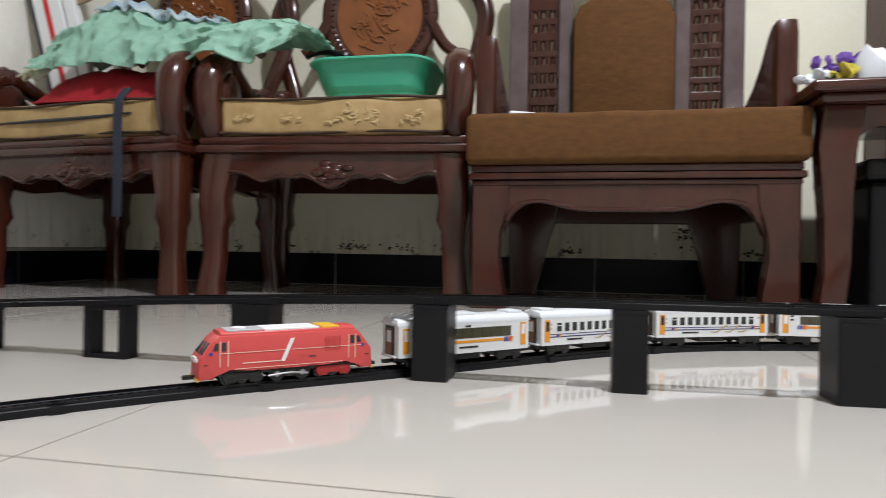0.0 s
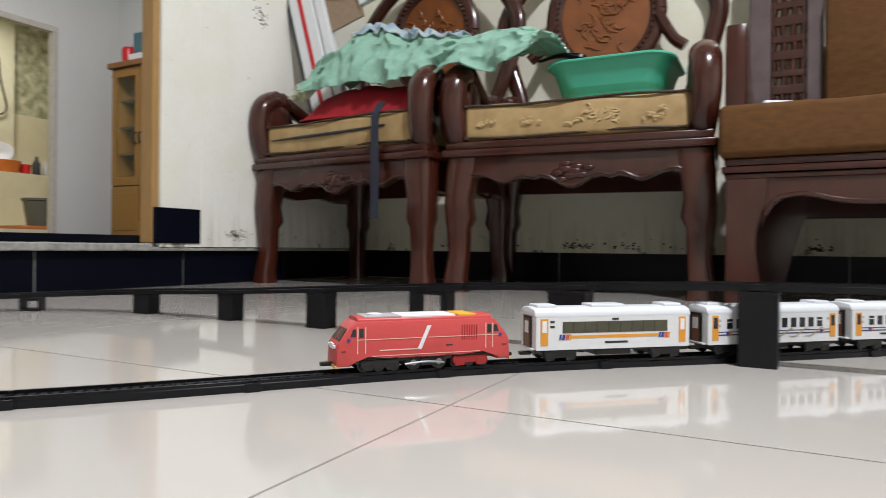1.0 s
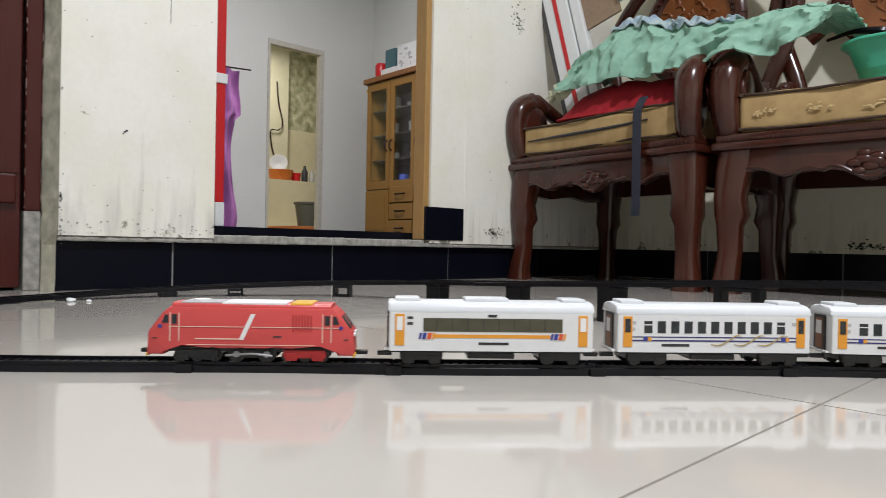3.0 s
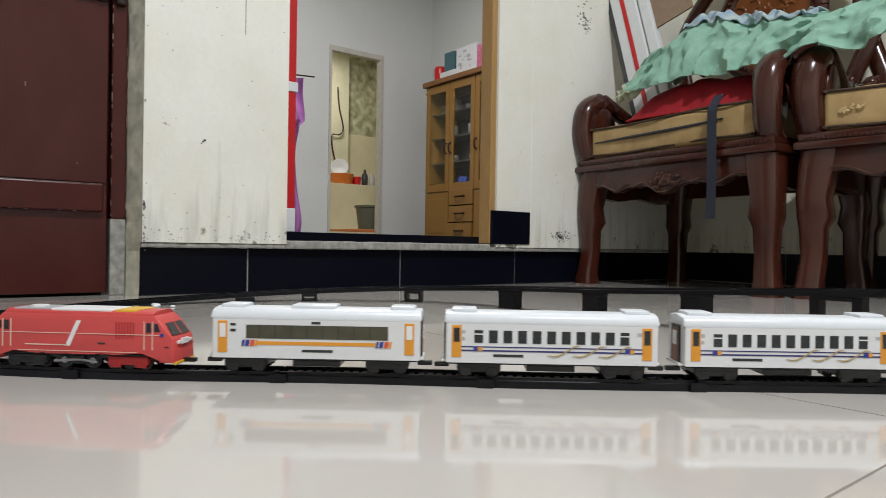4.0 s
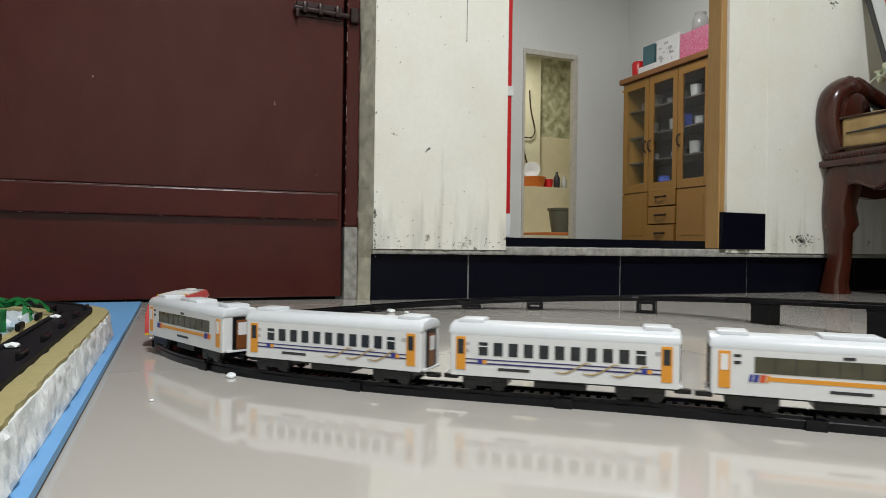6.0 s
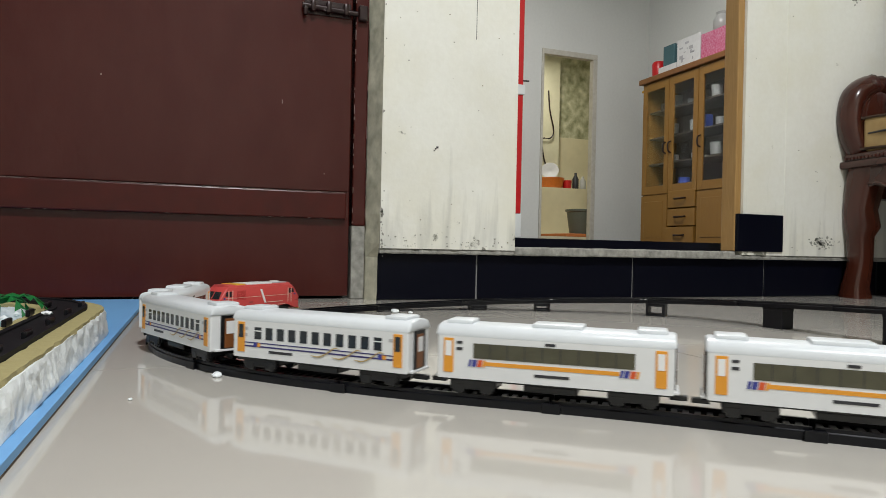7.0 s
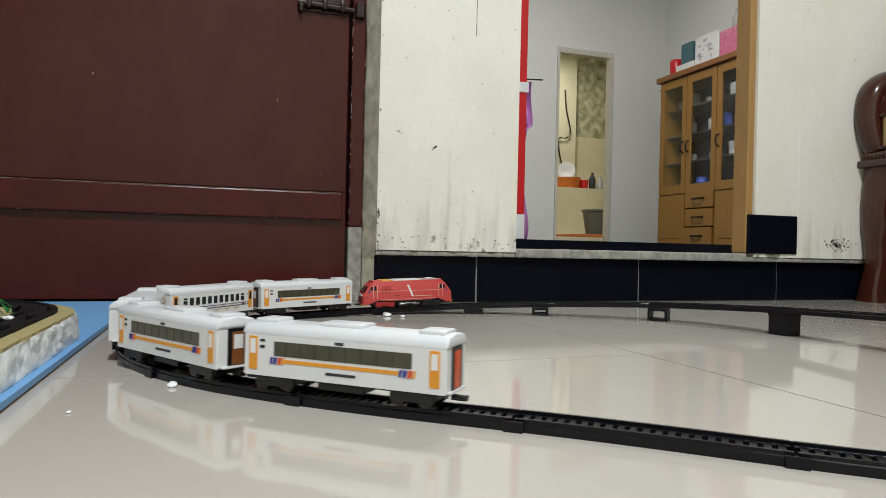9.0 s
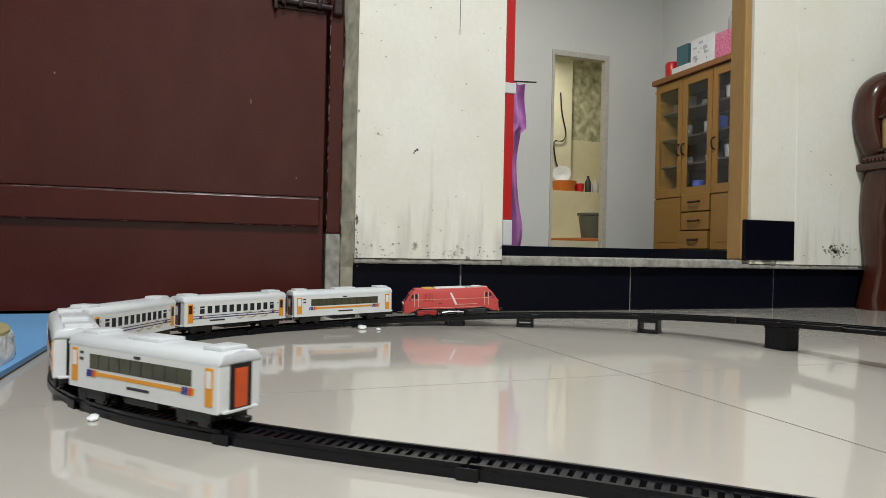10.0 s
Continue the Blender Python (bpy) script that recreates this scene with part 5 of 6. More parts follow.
# ---- toy railway: centre line of the track, in travel order ----
TRACK = [
    (0.72, 1.08, 0), (0.56, 1.135, 0), (0.42, 1.148, 0), (0.321, 1.138, 0), (0.208, 1.106, 0), (0.115, 1.058, 0),
    (0.029, 0.994, 0), (-0.071, 0.896, 0), (-0.165, 0.802, 0), (-0.245, 0.728, 0), (-0.325, 0.650, 0),
    (-0.405, 0.560, 0), (-0.460, 0.487, 0), (-0.520, 0.408, 0), (-0.580, 0.332, 0), (-0.640, 0.268, 0),
    (-0.695, 0.200, 0), (-0.752, 0.122, 0), (-0.812, 0.055, 0), (-0.872, -0.003, 0), (-0.960, -0.056, 0), (-1.045, -0.081, 0),
    (-1.130, -0.078, 0), (-1.215, -0.044, 0), (-1.285, 0.015, 0), (-1.340, 0.090, 0), (-1.380, 0.175, 0.001), (-1.404, 0.265, 0.003),
    (-1.411, 0.355, 0.006), (-1.400, 0.450, 0.010), (-1.362, 0.560, 0.015), (-1.262, 0.720, 0.022), (-1.170, 0.775, 0.026), (-1.060, 0.800, 0.032),
    (-0.868, 0.803, 0.040), (-0.690, 0.803, 0.050), (-0.513, 0.801, 0.060), (-0.330, 0.798, 0.068), (-0.130, 0.795, 0.075),
    (0.060, 0.795, 0.0765), (0.250, 0.805, 0.0765), (0.480, 0.82, 0.0765),
]


def track_path(step=0.004):
    """The track's centre line, evenly stepped."""
    line = np.array(smooth_line(TRACK, 40))

    def even(o):
        run = np.r_[0, np.cumsum(np.linalg.norm(np.diff(o[:, :2], axis=0), axis=1))]
        s = np.arange(0, run[-1], step)
        return np.stack([np.interp(s, run, o[:, k]) for k in range(3)], 1)
    line = even(line)
    bell = np.exp(-0.5 * (np.arange(-30, 31) / 12) ** 2)
    bell /= bell.sum()
    pad = np.vstack([line[0] + (line[0] - line[1]) * np.arange(30, 0, -1)[:, None], line, line[-1] + (line[-1] - line[-2]) * np.arange(1, 31)[:, None]])
    return even(np.stack([np.convolve(pad[:, j], bell, "valid") for j in range(3)], 1))


STEP = 0.004
LINE = track_path(STEP)
TRACK_H = 0.0085


def on_track(s):
    i = np.arange(len(LINE)) * STEP
    return Vector([float(np.interp(s, i, LINE[:, k])) for k in range(3)])


def along(s):
    d = on_track(s + 0.004) - on_track(s - 0.004)
    return d.normalized()


LENGTH = (len(LINE) - 1) * STEP


def rail_strip(s0, s1, offset, profile, step=0.012):
    """A strip that follows the track from s0 to s1, offset sideways; profile of (sideways, height)."""
    bm = bmesh.new()
    rings = []
    for s in np.linspace(s0, s1, max(2, int((s1 - s0) / step) + 1)):
        p, d = on_track(s), along(s)
        side = Vector((d.y, -d.x, 0)).normalized()
        rings.append([bm.verts.new(p + side * (offset + a) + Vector((0, 0, z))) for a, z in profile])
    n = len(profile)
    for a, b in zip(rings, rings[1:]):
        for k in range(n):
            bm.faces.new((a[k], a[(k + 1) % n], b[(k + 1) % n], b[k]))
    bm.faces.new(rings[0][::-1])
    bm.faces.new(rings[-1])
    return bm


# one track piece after another, each with two rails, sleepers and joint clips
PIECE = 0.165
sleeper_mesh = None
count = int(LENGTH / PIECE)
for k in range(count):
    s0, s1 = k * PIECE + 0.0008, (k + 1) * PIECE - 0.0008
    piece = thing("track_piece", None, "black plastic toy railway track piece", "track", "toy railway track pieces")
    for side in (-1, 1):
        part("rail", rail_strip(s0, s1, side * 0.0118, ((-0.0025, 0.0), (0.0025, 0.0), (0.0025, 0.0055), (0.0013, 0.0062), (0.0013, TRACK_H), (-0.0013, TRACK_H), (-0.0013, 0.0062), (-0.0025, 0.0055))), black_plastic, piece)
    for j in range(21):
        s = s0 + 0.005 + j * (s1 - s0 - 0.010) / 20
        p, d = on_track(s), along(s)
        if sleeper_mesh is None:
            ob = part("sleeper", box((-0.0021, -0.0118, 0.0012), (0.0021, 0.0118, 0.0060)), black_plastic, piece)
            sleeper_mesh = ob.data
        else:
            ob = new("sleeper", sleeper_mesh)
            ob.parent = piece
        ob.matrix_basis = Matrix.Translation(p) @ d.to_track_quat("X", "Z").to_matrix().to_4x4()
    p, d = on_track(s1), along(s1)
    bm = box((-0.0065, -0.0172, 0.0), (0.0065, -0.0151, 0.0072), 0.0006)
    box((-0.0065, 0.0151, 0.0), (0.0065, 0.0172, 0.0072), 0.0006, bm)
    box((-0.006, -0.0151, 0.0005), (0.006, 0.0151, 0.0022), 0, bm)
    part("joint_clip", bm, black_plastic, piece).matrix_basis = Matrix.Translation(p) @ d.to_track_quat("X", "Z").to_matrix().to_4x4()


def nearest(x, y):
    d = (LINE[:, 0] - x) ** 2 + (LINE[:, 1] - y) ** 2
    d[:int(2.4 / STEP)] = 9
    return float(np.argmin(d) * STEP)


def pillar(x, y, open_frame, wide=0.036, deep=0.03):
    """A black track support, solid or an open frame, standing under the raised track."""
    s = nearest(x, y)
    p, d = on_track(s), along(s)
    h = p.z - 0.0004
    ob = thing("track_pillar", Matrix.Translation((p.x, p.y, 0)) @ Vector((d.x, d.y, 0)).to_track_quat("X", "Z").to_matrix().to_4x4(), "black plastic pillar holding up the toy track", "pillar", "toy track pillars")
    if open_frame:
        t = 0.0045 if h < 0.04 else 0.010
        for sx in (-1, 1):
            part("post", box((sx * (wide / 2) - t / 2, -deep / 2, 0), (sx * (wide / 2) + t / 2, deep / 2, h), 0.0008), pillar_plastic, ob)
        part("foot_bar", box((-wide / 2 + t / 2, -deep / 2, 0), (wide / 2 - t / 2, deep / 2, 0.004), 0.0006), pillar_plastic, ob)
        part("top_bar", box((-wide / 2 + t / 2, -deep / 2, h - 0.005), (wide / 2 - t / 2, deep / 2, h), 0.0006), pillar_plastic, ob)
    else:
        part("block", box((-wide / 2, -deep / 2, 0), (wide / 2, deep / 2, h), 0.0012), pillar_plastic, ob)
        part("cap", box((-wide / 2 - 0.0004, -deep / 2 - 0.0004, h - 0.004), (wide / 2 + 0.0004, deep / 2 + 0.0004, h), 0.0004), pillar_plastic, ob)
    return ob


for x, y, o, w_, d_ in ((-1.402, 0.442, True, 0.026, 0.03), (-1.364, 0.557, True, 0.024, 0.03), (-1.257, 0.733, True, 0.028, 0.03), (-1.056, 0.800, False, 0.034, 0.026), (-0.868, 0.803, False, 0.030, 0.026),
                        (-0.690, 0.803, False, 0.033, 0.028), (-0.512, 0.801, True, 0.046, 0.022), (-0.326, 0.798, False, 0.044, 0.034), (-0.132, 0.795, False, 0.036, 0.040), (0.058, 0.795, False, 0.032, 0.036), (0.248, 0.805, False, 0.040, 0.045)):
    pillar(x, y, o, w_, d_)

# ---- the train ----
BODY_W, CAR_L = 0.040, 0.184


def bogie(parent, x, red=False, wheels=2):
    """A bogie frame with its wheels."""
    mt = bogie_red if red else wheel_black
    bm = box((x - 0.019, -0.0155, 0.006), (x + 0.019, 0.0155, 0.014), 0.0012)
    for sy in (-1, 1):
        box((x - 0.0185, sy * 0.0168 - 0.0010, 0.0045), (x + 0.0185, sy * 0.0168 + 0.0010, 0.0125), 0.0009, bm)
        for dx in (-0.0115, 0.0115):
            box((x + dx - 0.0052, sy * 0.0168 - 0.0012, 0.0020), (x + dx + 0.0052, sy * 0.0168 + 0.0014, 0.0095), 0.0008, bm)
    b = part("bogie", bm, mt, parent, "red bogie frame" if red else "")
    for dx in ((-0.0115, 0.0115) if wheels == 2 else (-0.015, 0, 0.015)):
        for sy in (-1, 1):
            part("wheel", wheel_disc(x + dx, sy * 0.0125, 0.0056, 0.0056, 0.004), wheel_black, b)
    return b


def coach_section(w, z0, z1, z2):
    """The outline of a coach across: straight sides, a rounded roof."""
    half = w / 2
    pts = [(-half, z0), (half, z0), (half, z1)]
    for k in range(1, 10):
        a = math.pi * k / 10
        pts.append((half * math.copysign(abs(math.cos(a)) ** 0.55, math.cos(a)), z1 + (z2 - z1) * math.sin(a) ** 0.75))
    pts.append((-half, z1))
    return pts


def bars(parent, name, rows_, mat, side_w, label=""):
    """Thin flat marks on both sides: x0, x1, z0, z1."""
    obs = []
    for sy in (-1, 1):
        for u0, u1, z0, z1 in rows_:
            x0, x1 = sorted((-sy * u0, -sy * u1))
            y0, y1 = sy * (side_w / 2 - 0.0004), sy * (side_w / 2 + 0.0003)
            obs.append(part(name, box((x0, min(y0, y1), z0), (x1, max(y0, y1), z1)), mat, parent, label))
    return obs


def coach(kind, label, tail=False):
    car = thing("toy_coach", None, label, "toy train car", "toy train cars")
    L, half = CAR_L, CAR_L / 2
    body = part("body", prism(coach_section(BODY_W, 0.0135, 0.049, 0.0505), -half + 0.001, half - 0.001, "x", None, 0.0015), car_white, car)
    part("roof", prism([(a * 1.002, z) for a, z in coach_section(BODY_W, 0.0492, 0.0505, 0.0595)], -half, half, "x", None, 0.002), car_roof, car, "white rounded roof", True)
    part("underframe", box((-half + 0.004, -0.016, 0.0115), (half - 0.004, 0.016, 0.0136)), wheel_black, car)
    part("under_box", box((-0.021, -0.0165, 0.006), (0.021, 0.0165, 0.0115), 0.001), wheel_black, car)
    for x in (-0.062, 0.062):
        bogie(car, x)
    for x, l in ((-half + 0.017, 0.022), (half - 0.017, 0.022)) + (((0.004, 0.040),) if kind == "panorama" else ()):
        part("roof_unit", box((x - l / 2, -0.012, 0.0570), (x + l / 2, 0.012, 0.0622), 0.0016), car_roof, car, "", True)
    part("coupler", box((half - 0.004, -0.003, 0.0065), (half + 0.009, 0.003, 0.0105), 0.0008), wheel_black, car)
    part("coupler", box((-half - 0.009, -0.003, 0.0065), (-half + 0.004, 0.003, 0.0105), 0.0008), wheel_black, car)
    W = BODY_W
    for sx in (-1, 1):
        xd = sx * (half - 0.0105)
        for sy in (-1, 1):
            y0, y1 = sorted((sy * (W / 2 - 0.0005), sy * (W / 2 + 0.0005)))
            d = part("door", box((xd - 0.0042, y0, 0.0185), (xd + 0.0042, y1, 0.0475), 0.0003), car_orange, car, "orange side door")
            y2, y3 = sorted((sy * (W / 2 + 0.0002), sy * (W / 2 + 0.0008)))
            part("door_window", box((xd - 0.0026, y2, 0.0325), (xd + 0.0026, y3, 0.0452)), sticker_white if kind == "panorama" else dark_glass, d)
        x0, x1 = sorted((sx * (half - 0.0015), sx * (half + 0.0006)))
        red_end = tail and sx == -1
        part("door_rim", box((x0, -0.0098, 0.0160), (sorted((sx * (half - 0.0015), sx * (half + 0.0003)))[1], 0.0098, 0.0495)) if sx > 0 else box((-half - 0.0003, -0.0098, 0.0160), (x1, 0.0098, 0.0495)), wheel_black, car, "black rubber door surround")
        e = part("end_door", box((x0, -0.0060, 0.0165), (x1, 0.0060, 0.0465), 0.0004), tail_red if red_end else brown_door, car, "red glowing-looking tail door" if red_end else "brown end door")
        e["label"] = "orange-red tail door" if red_end else "brown end door"
        x2, x3 = sorted((sx * (half + 0.0003), sx * (half + 0.0010)))
        part("end_window", box((x2, -0.0045, 0.031), (x3, 0.0045, 0.044)), tail_red if red_end else sticker_white, e)
        part("buffer", box((x0 - 0.001, -0.016, 0.0135), (x1 + 0.002 * sx if sx > 0 else x1, 0.016, 0.0155), 0.0004), car_white, car)
    if kind == "panorama":
        obs = bars(car, "window", [(-0.061, 0.063, 0.0315, 0.0440)], olive_glass, W, "long olive tinted window")
        for o in obs:
            sgn = 1 if sum(v.co.y for v in o.data.vertices) > 0 else -1
            bm = bmesh.new()
            for k in range(1, 9):
                x = -0.061 + 0.124 * k / 9
                y0, y1 = sorted((sgn * (W / 2 + 0.0002), sgn * (W / 2 + 0.0006)))
                box((x - 0.0003, y0, 0.0318), (x + 0.0003, y1, 0.0437), bm=bm)
            part("mullion", bm, dark_glass, o)
        bars(car, "stripe", [(-0.052, 0.052, 0.0258, 0.0290)], car_orange, W, "orange stripe")
        bars(car, "vent", [(-0.004, 0.004, 0.0452, 0.0475)], sticker_dark, W)
        for sx in (-1, 1):
            for sy in (-1, 1):
                y0, y1 = sorted((sy * (W / 2 - 0.0004), sy * (W / 2 + 0.0005)))
                for u, wide, mt, lab in ((0.0, 0.0022, sticker_blue, "small blue badge stroke"), (0.0030, 0.0034, sticker_blue, "small blue badge stroke"), (0.0072, 0.0038, tail_red, "small red badge stroke"), (0.0116, 0.0020, car_orange, "small orange badge stroke")):
                    c = -sy * (sx * 0.0585 - 0.0065 + u)
                    k = -sy
                    part("badge_stroke", prism([(c, 0.0245), (c + k * wide, 0.0245), (c + k * (wide + 0.0010), 0.0302), (c + k * 0.0010, 0.0302)], y0, y1, "y"), mt, car, lab)
        bars(car, "print_bar", [(-0.075, -0.070, 0.043, 0.0452), (-0.075, -0.070, 0.0375, 0.040)], sticker_dark, W)
        bars(car, "number_bar", [(-0.012, 0.015, 0.0195, 0.0218)], sticker_dark, W, "dark unreadable print bar")
    else:
        n = 11
        for k in range(n):
            x = -0.0625 + 0.125 * k / (n - 1)
            obs = bars(car, "window", [(x - 0.0038, x + 0.0038, 0.0318, 0.0432)], dark_glass, W)
            if k in (0, n - 1):
                bars(car, "window_bar", [(x - 0.0038, x + 0.0038, 0.0392, 0.0402)], car_white, W + 0.0008)
        bars(car, "stripe", [(-0.078, 0.078, 0.0276, 0.0286), (-0.078, 0.078, 0.0240, 0.0254)], sticker_navy, W, "thin navy line")
        bars(car, "badge", [(-0.067, -0.063, 0.0240, 0.0285), (0.063, 0.067, 0.0240, 0.0285)], sticker_blue, W + 0.0004, "small blue badge shape")
        bars(car, "badge", [(-0.0628, -0.0595, 0.0245, 0.0280), (0.0672, 0.0705, 0.0245, 0.0280)], car_orange, W + 0.0004, "small orange badge shape")
        bars(car, "number_bar", [(-0.050, -0.024, 0.0192, 0.0216)], sticker_dark, W, "dark unreadable print bar")
        bars(car, "print_bar", [(-0.078, -0.074, 0.040, 0.043), (-0.077, -0.0745, 0.034, 0.037), (0.073, 0.077, 0.040, 0.043)], sticker_grey, W)
        for sy in (-1, 1):
            bm = bmesh.new()
            for x0 in (0.008, 0.030, 0.052):
                pts = [(-sy * (x0 + q), sy * (W / 2 + 0.0005), z) for q, z in ((-0.012, 0.0215), (-0.004, 0.0208), (0.004, 0.0245), (0.012, 0.0300), (0.017, 0.0295))]
                tube(pts, [0.0003, 0.0007, 0.0006, 0.0006, 0.0002], 5, bm, steps=4, flat=0.5)
            part("swash", bm, sticker_gold, car, "gold swash line")
    return car


def locomotive():
    loco = thing("toy_locomotive", None, "red toy diesel locomotive with a white slash", "toy locomotive")
    h, W = 0.089, 0.039
    # side outline, cab at both ends
    side_line = [(-h, 0.0075), (-h + 0.001, 0.029), (-h + 0.003, 0.0315), (-h + 0.013, 0.047), (-h + 0.019, 0.0525), (h - 0.019, 0.0525), (h - 0.013, 0.047), (h - 0.003, 0.0315), (h - 0.001, 0.029), (h, 0.0075),
                 (h - 0.014, 0.0075), (h - 0.018, 0.0145), (h - 0.030, 0.0165), (0.036, 0.0165), (0.030, 0.0135), (0.012, 0.0135), (0.006, 0.0165), (-0.016, 0.0165), (-0.022, 0.0135), (-0.034, 0.0165), (-h + 0.030, 0.0165), (-h + 0.018, 0.0145), (-h + 0.014, 0.0075)]
    part("body", prism(side_line, -W / 2, W / 2, "y", None, 0.0022), loco_red, loco, "", True)
    part("roof", prism(coach_section(W * 0.92, 0.051, 0.0535, 0.0565), -h + 0.020, h - 0.020, "x", None, 0.002), loco_red, loco, "", True)
    part("roof_patch", box((-0.030, -0.0165, 0.0515), (0.026, 0.0165, 0.0573), 0.0006), sticker_white, loco, "white roof label")
    part("roof_patch", box((0.027, -0.0150, 0.0545), (0.062, 0.0150, 0.0572), 0.0006), sticker_grey, loco, "pale grey roof panel")
    part("roof_patch", box((-0.052, -0.0165, 0.0520), (-0.033, 0.0165, 0.0573), 0.0006), sticker_yellow, loco, "yellow roof label")
    for x in (-0.017, 0.002, 0.012):
        for sy in (-1, 1):
            y0, y1 = sorted((sy * 0.0160, sy * 0.0169))
            part("roof_mark", box((x - 0.0022, y0, 0.0528), (x + 0.0022, y1, 0.0552)), sticker_dark, loco)
    part("roof_vent", lathe([(0.0075, 0.0565), (0.0075, 0.0585), (0.006, 0.0588)], (0.048, 0, 0), 16), sticker_white, loco, "round white roof fan")
    for sy in (-1, 1):
        y0, y1 = sorted((sy * (W / 2 - 0.0005), sy * (W / 2 + 0.0004)))
        part("slash", prism([(0.0105, 0.0220), (0.0065, 0.0220), (-0.0035, 0.0465), (0.0005, 0.0465)], y0, y1, "y"), sticker_white, loco, "white diagonal slash")
        part("side_line", box((0.0085, y0, 0.0222), (0.048, y1, 0.0232)), sticker_cream, loco, "thin cream line")
        for x0, x1 in ((-0.076, -0.0005), (0.006, 0.070)):
            part("side_line", box((x0, y0, 0.0338), (x1, y1, 0.0344)), sticker_cream, loco, "thin cream line")
        part("sill_line", box((-0.055, y0, 0.0168), (0.055, y1, 0.0174)), sticker_cream, loco, "thin cream line")
        for sx in (-1, 1):
            part("cab_window", prism([(sx * 0.076, 0.0375), (sx * 0.0705, 0.0375), (sx * 0.0705, 0.0450), (sx * 0.0735, 0.0450)], y0, y1, "y"), dark_glass, loco)
            part("cab_door_window", box((sx * 0.0655 - 0.0022, y0, 0.0365), (sx * 0.0655 + 0.0022, y1, 0.0455)), dark_glass, loco)
            part("cab_door_edge", box((sx * 0.0690 - 0.0004, y0, 0.020), (sx * 0.0690 + 0.0004, y1, 0.047)), sticker_cream, loco)
            part("cab_door_edge", box((sx * 0.0615 - 0.0004, y0, 0.020), (sx * 0.0615 + 0.0004, y1, 0.047)), sticker_cream, loco)
            part("emblem", wheel_disc(sx * 0.0775, sy * W / 2, 0.0342, 0.0018, 0.0011), sticker_blue, loco)
            part("side_mark", box((sx * 0.082 - 0.002, y0, 0.0225), (sx * 0.082 + 0.002, y1, 0.0235)), sticker_dark, loco)
        for k in range(7):
            part("grille_slat", box((-0.052 + k * 0.0026, y0, 0.030), (-0.0512 + k * 0.0026, y1, 0.046)), bogie_red, loco)
        part("number_bar", box((-0.026, y0, 0.0245), (-0.019, y1, 0.0258)), sticker_dark, loco)
    for sx in (-1, 1):
        glassy = prism([(-0.0155, 0.0), (0.0155, 0.0), (0.0135, 0.0135), (-0.0135, 0.0135)], -0.0006, 0.0006, "z")
        ob = part("windscreen", glassy, dark_glass, loco, "dark windscreen with a centre bar")
        ob.matrix_basis = Matrix.Translation((sx * (h - 0.0040), 0, 0.0335)) @ (pose(0, 0, 0, 0, 0, 90) if sx > 0 else pose(0, 0, 0, 0, 0, -90)) @ pose(0, 0, 0, 57, 0, 0)
        part("windscreen_bar", box((-0.0008, 0, 0), (0.0008, 0.014, 0.0009)), loco_red, ob)
        x0, x1 = sorted((sx * (h - 0.0012), sx * (h + 0.0008)))
        part("headlight", box((x0, -0.013, 0.0255), (x1, -0.007, 0.0285), 0.0004), sticker_white, loco)
        part("headlight", box((x0, 0.007, 0.0255), (x1, 0.013, 0.0285), 0.0004), sticker_white, loco)
        part("front_plate", box((x0, -0.006, 0.0245), (x1, 0.006, 0.0300), 0.0004), sticker_white, loco)
        part("front_skirt", box((x0, -0.0185, 0.006), (x1, 0.0185, 0.009), 0.0005), sticker_yellow, loco, "pale yellow front skirt")
        part("coupler", box(sorted((sx * (h - 0.002), sx * (h + 0.011)))[:1] + [-0.003, 0.0065], sorted((sx * (h - 0.002), sx * (h + 0.011)))[1:] + [0.003, 0.0105], 0.0008), wheel_black, loco)
    part("underframe", box((-0.072, -0.0155, 0.0100), (0.072, 0.0155, 0.0150), 0.001), wheel_black, loco)
    bogie(loco, 0.047, False, 3)
    bogie(loco, -0.046, True, 3)
    for x in (-0.013, 0.013):
        for sy in (-1, 1):
            part("driving_wheel", wheel_disc(x, sy * 0.0135, 0.0078, 0.0078, 0.004, None, 18), wheel_black, loco)
            part("hub", wheel_disc(x, sy * 0.0160, 0.0078, 0.0030, 0.0016), steel, loco, "dull steel hub")
    for sy in (-1, 1):
        part("side_rod", tube([(-0.018, sy * 0.0172, 0.0065), (0.0, sy * 0.0176, 0.0085), (0.022, sy * 0.0172, 0.0068)], 0.0012, 6), steel, loco, "dull steel side rod")
        part("tank", box((-0.006, sy * 0.0148 - 0.003, 0.0045), (0.006, sy * 0.0148 + 0.003, 0.0125), 0.001), wheel_black, loco)
    return loco


loco = locomotive()
panorama = coach("panorama", "white toy coach with a long olive window and orange stripe")
saloon = coach("saloon", "white toy coach with small windows and navy lines")
tail_car = coach("panorama", "white toy tail coach with an orange-red end door", True)
for ob in (loco, panorama, saloon, tail_car):
    ob.scale = (0.905, 0.905, 0.83 if ob is loco else 0.86)
train = [loco, panorama, saloon, copy_thing(saloon, Matrix()), copy_thing(panorama, Matrix()), tail_car]

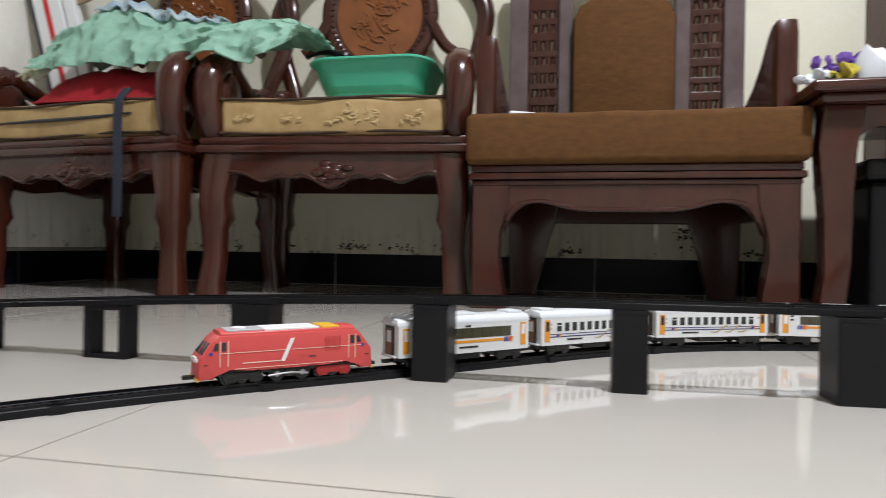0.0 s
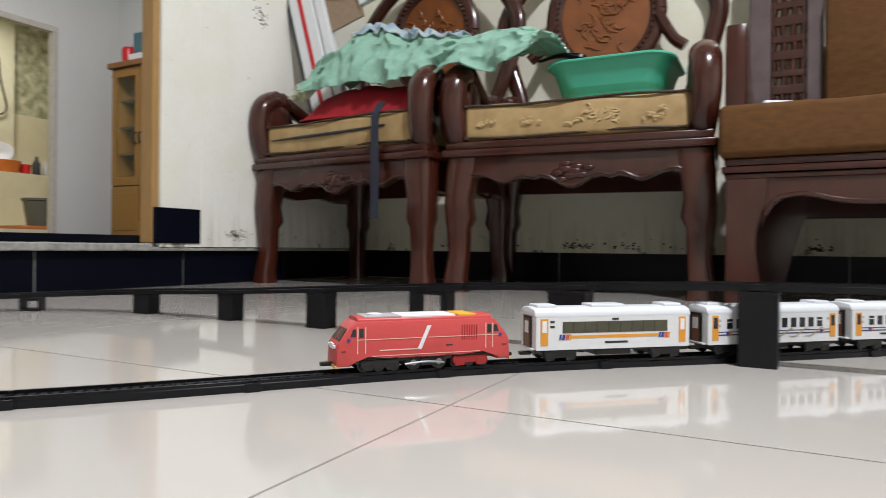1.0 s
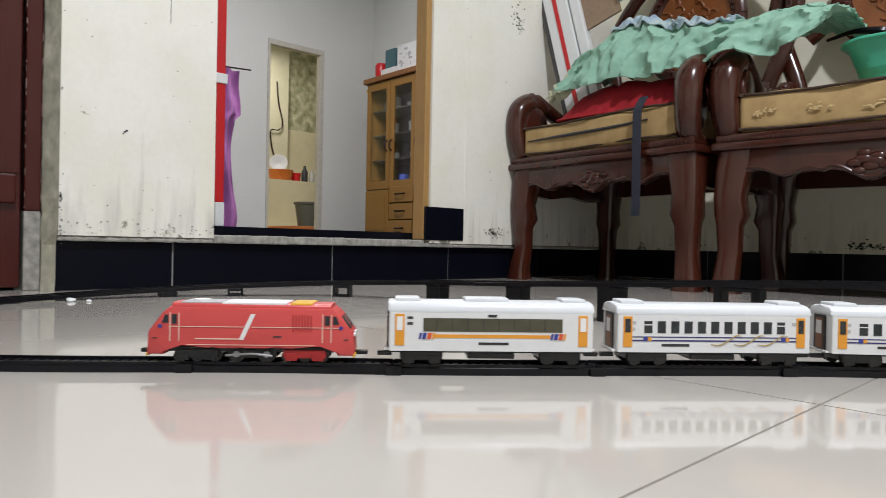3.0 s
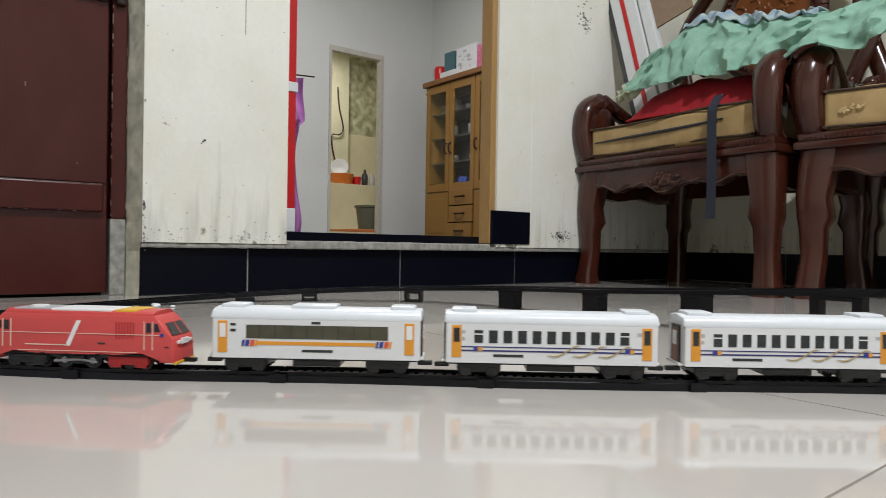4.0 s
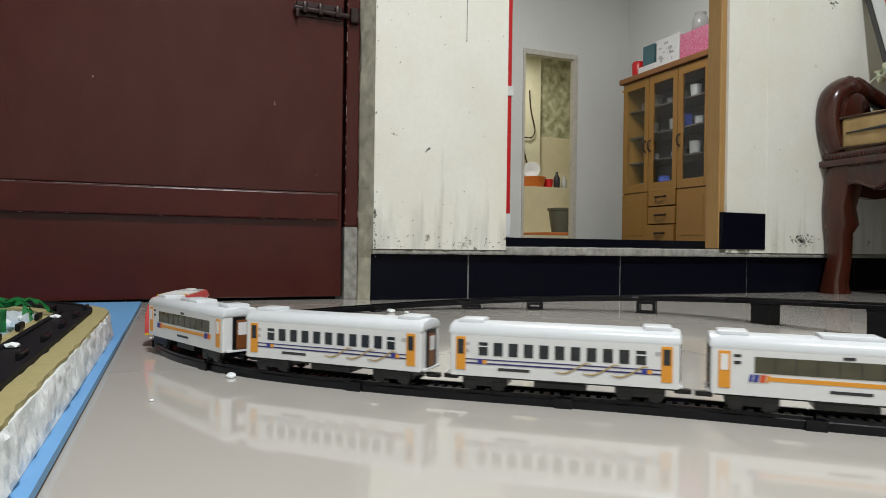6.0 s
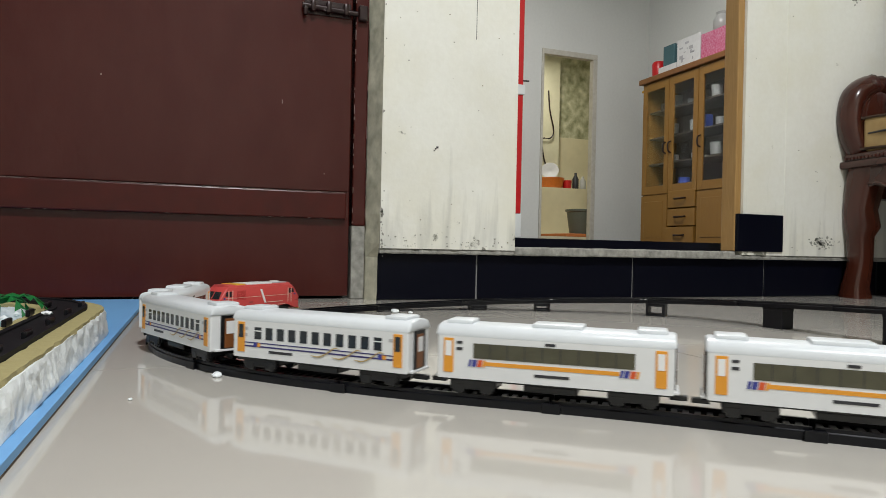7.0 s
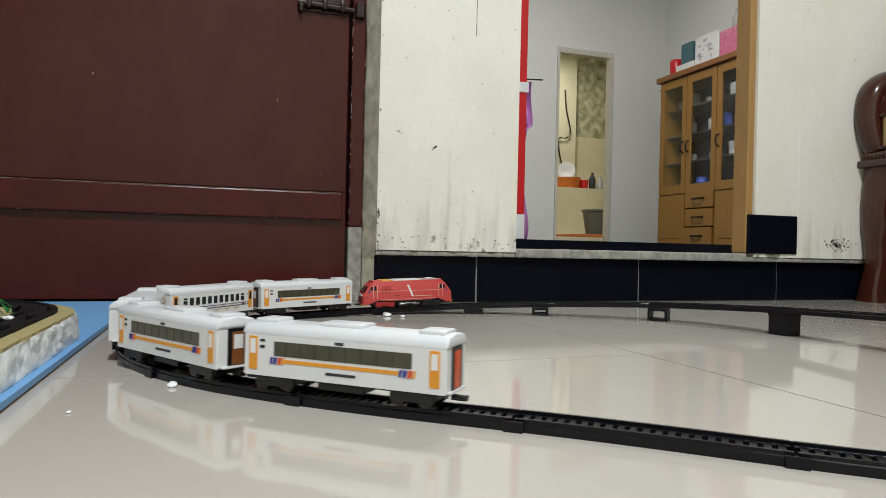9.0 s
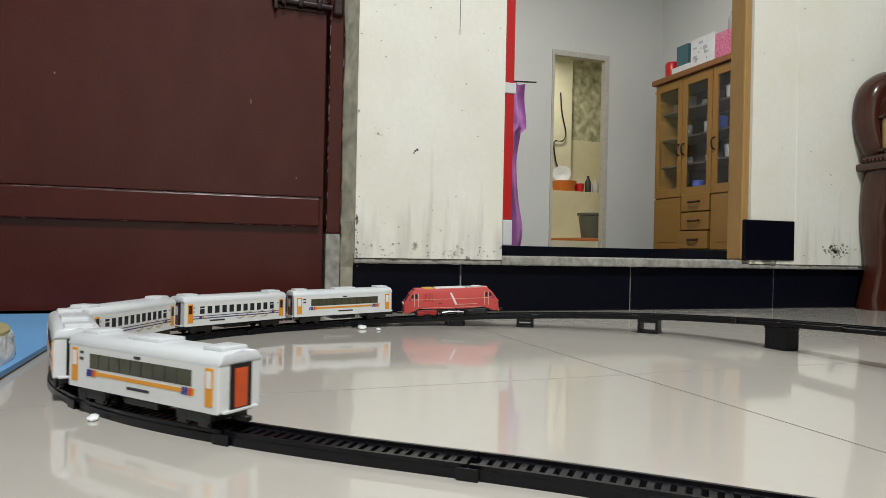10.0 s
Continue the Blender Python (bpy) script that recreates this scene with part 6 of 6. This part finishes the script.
# ---- floor tiles and skirting tiles ----
floor = tagged(part("floor", box((-1.75, ROOM_S, -0.06), (ROOM_E, BACK_Y, -0.0012)), grout), "polished cream tiled floor", "floor", kind="structure")
TILE = 0.619
turn = pose(-0.320, 0.485, 0, 0, 0, 1.2)
tile_mesh = None
for i in range(-4, 6):
    for j in range(-6, 4):
        c = turn @ Vector(((i + 0.5) * TILE, (j + 0.5) * TILE, 0))
        if not (-2.1 < c.x < ROOM_E + 0.35 and ROOM_S - 0.35 < c.y < BACK_Y + 0.4):
            continue
        if tile_mesh is None:
            ob = part("tile", box((-TILE / 2 + 0.0009, -TILE / 2 + 0.0009, -0.012), (TILE / 2 - 0.0009, TILE / 2 - 0.0009, 0.0)), floor_tile, floor)
            tile_mesh = ob.data
        else:
            ob = new("tile", tile_mesh)
            ob.parent = floor
        ob.matrix_basis = Matrix.Translation(c) @ pose(0, 0, 0, 0, 0, 1.2)

skirt_w = tagged(part("skirting_west", box((-1.70, 0.3125, 0.0), (SKIRT_X + 0.0015, BACK_Y, 0.0975)), tile_joint), "glossy black tiled skirting below the wall", "skirting", kind="structure")
edges_y = [0.3045, 0.531, 0.939, 1.349, 1.759, BACK_Y]
for a, b in zip(edges_y, edges_y[1:]):
    part("skirting_tile", box((SKIRT_X - 0.004, a + 0.0022, 0.0015), (SKIRT_X + 0.006, b - 0.0022, 0.0970), 0.001, None, None, 1), black_tile, skirt_w)
skirt_n = tagged(part("skirting_north", box((-1.62, BACK_Y - 0.0015, 0.0), (ROOM_E, BACK_Y + 0.01, 0.1015)), tile_joint), "glossy black tiled skirting along the wall", "skirting", kind="structure")
x = -1.618
while x < ROOM_E - 0.05:
    part("skirting_tile", box((x + 0.002, BACK_Y - 0.006, 0.0015), (min(x + 0.408, ROOM_E), BACK_Y + 0.004, 0.1010), 0.001, None, None, 1), black_tile, skirt_n)
    x += 0.41

# ---- the run of the train ----
RUN = [(0.0, 1.134), (0.5, 1.235), (1.0, 1.337), (1.5, 1.440), (2.0, 1.547), (3.0, 1.762), (4.5, 2.080), (5.5, 2.279), (6.5, 2.467), (7.5, 2.648), (8.5, 2.804), (9.0, 2.870), (9.5, 2.929), (10.0, 2.990)]
PITCH = [0.0, 0.190, 0.375, 0.560, 0.745, 0.930]
RUN_FIT = np.polyfit([t for t, s in RUN], [s for t, s in RUN], 5)


def car_pose(s, reach):
    """A car with its bogies on the track, reach metres before and behind s."""
    a, b = on_track(s + reach), on_track(s - reach)
    return Matrix.Translation((a + b) / 2 + Vector((0, 0, TRACK_H))) @ (a - b).to_track_quat("X", "Z").to_matrix().to_4x4()


def motions():
    for k, car in enumerate(train):
        rows = []
        for i in range(41):
            t = i * 0.25
            m = car_pose(float(np.polyval(RUN_FIT, t)) - PITCH[k], 0.0455 if k == 0 else 0.056)
            rows.append((t, m @ pose(0, 0, 0, 0, 0, 180) if k == 4 else m))
        walk(car, rows)


motions()
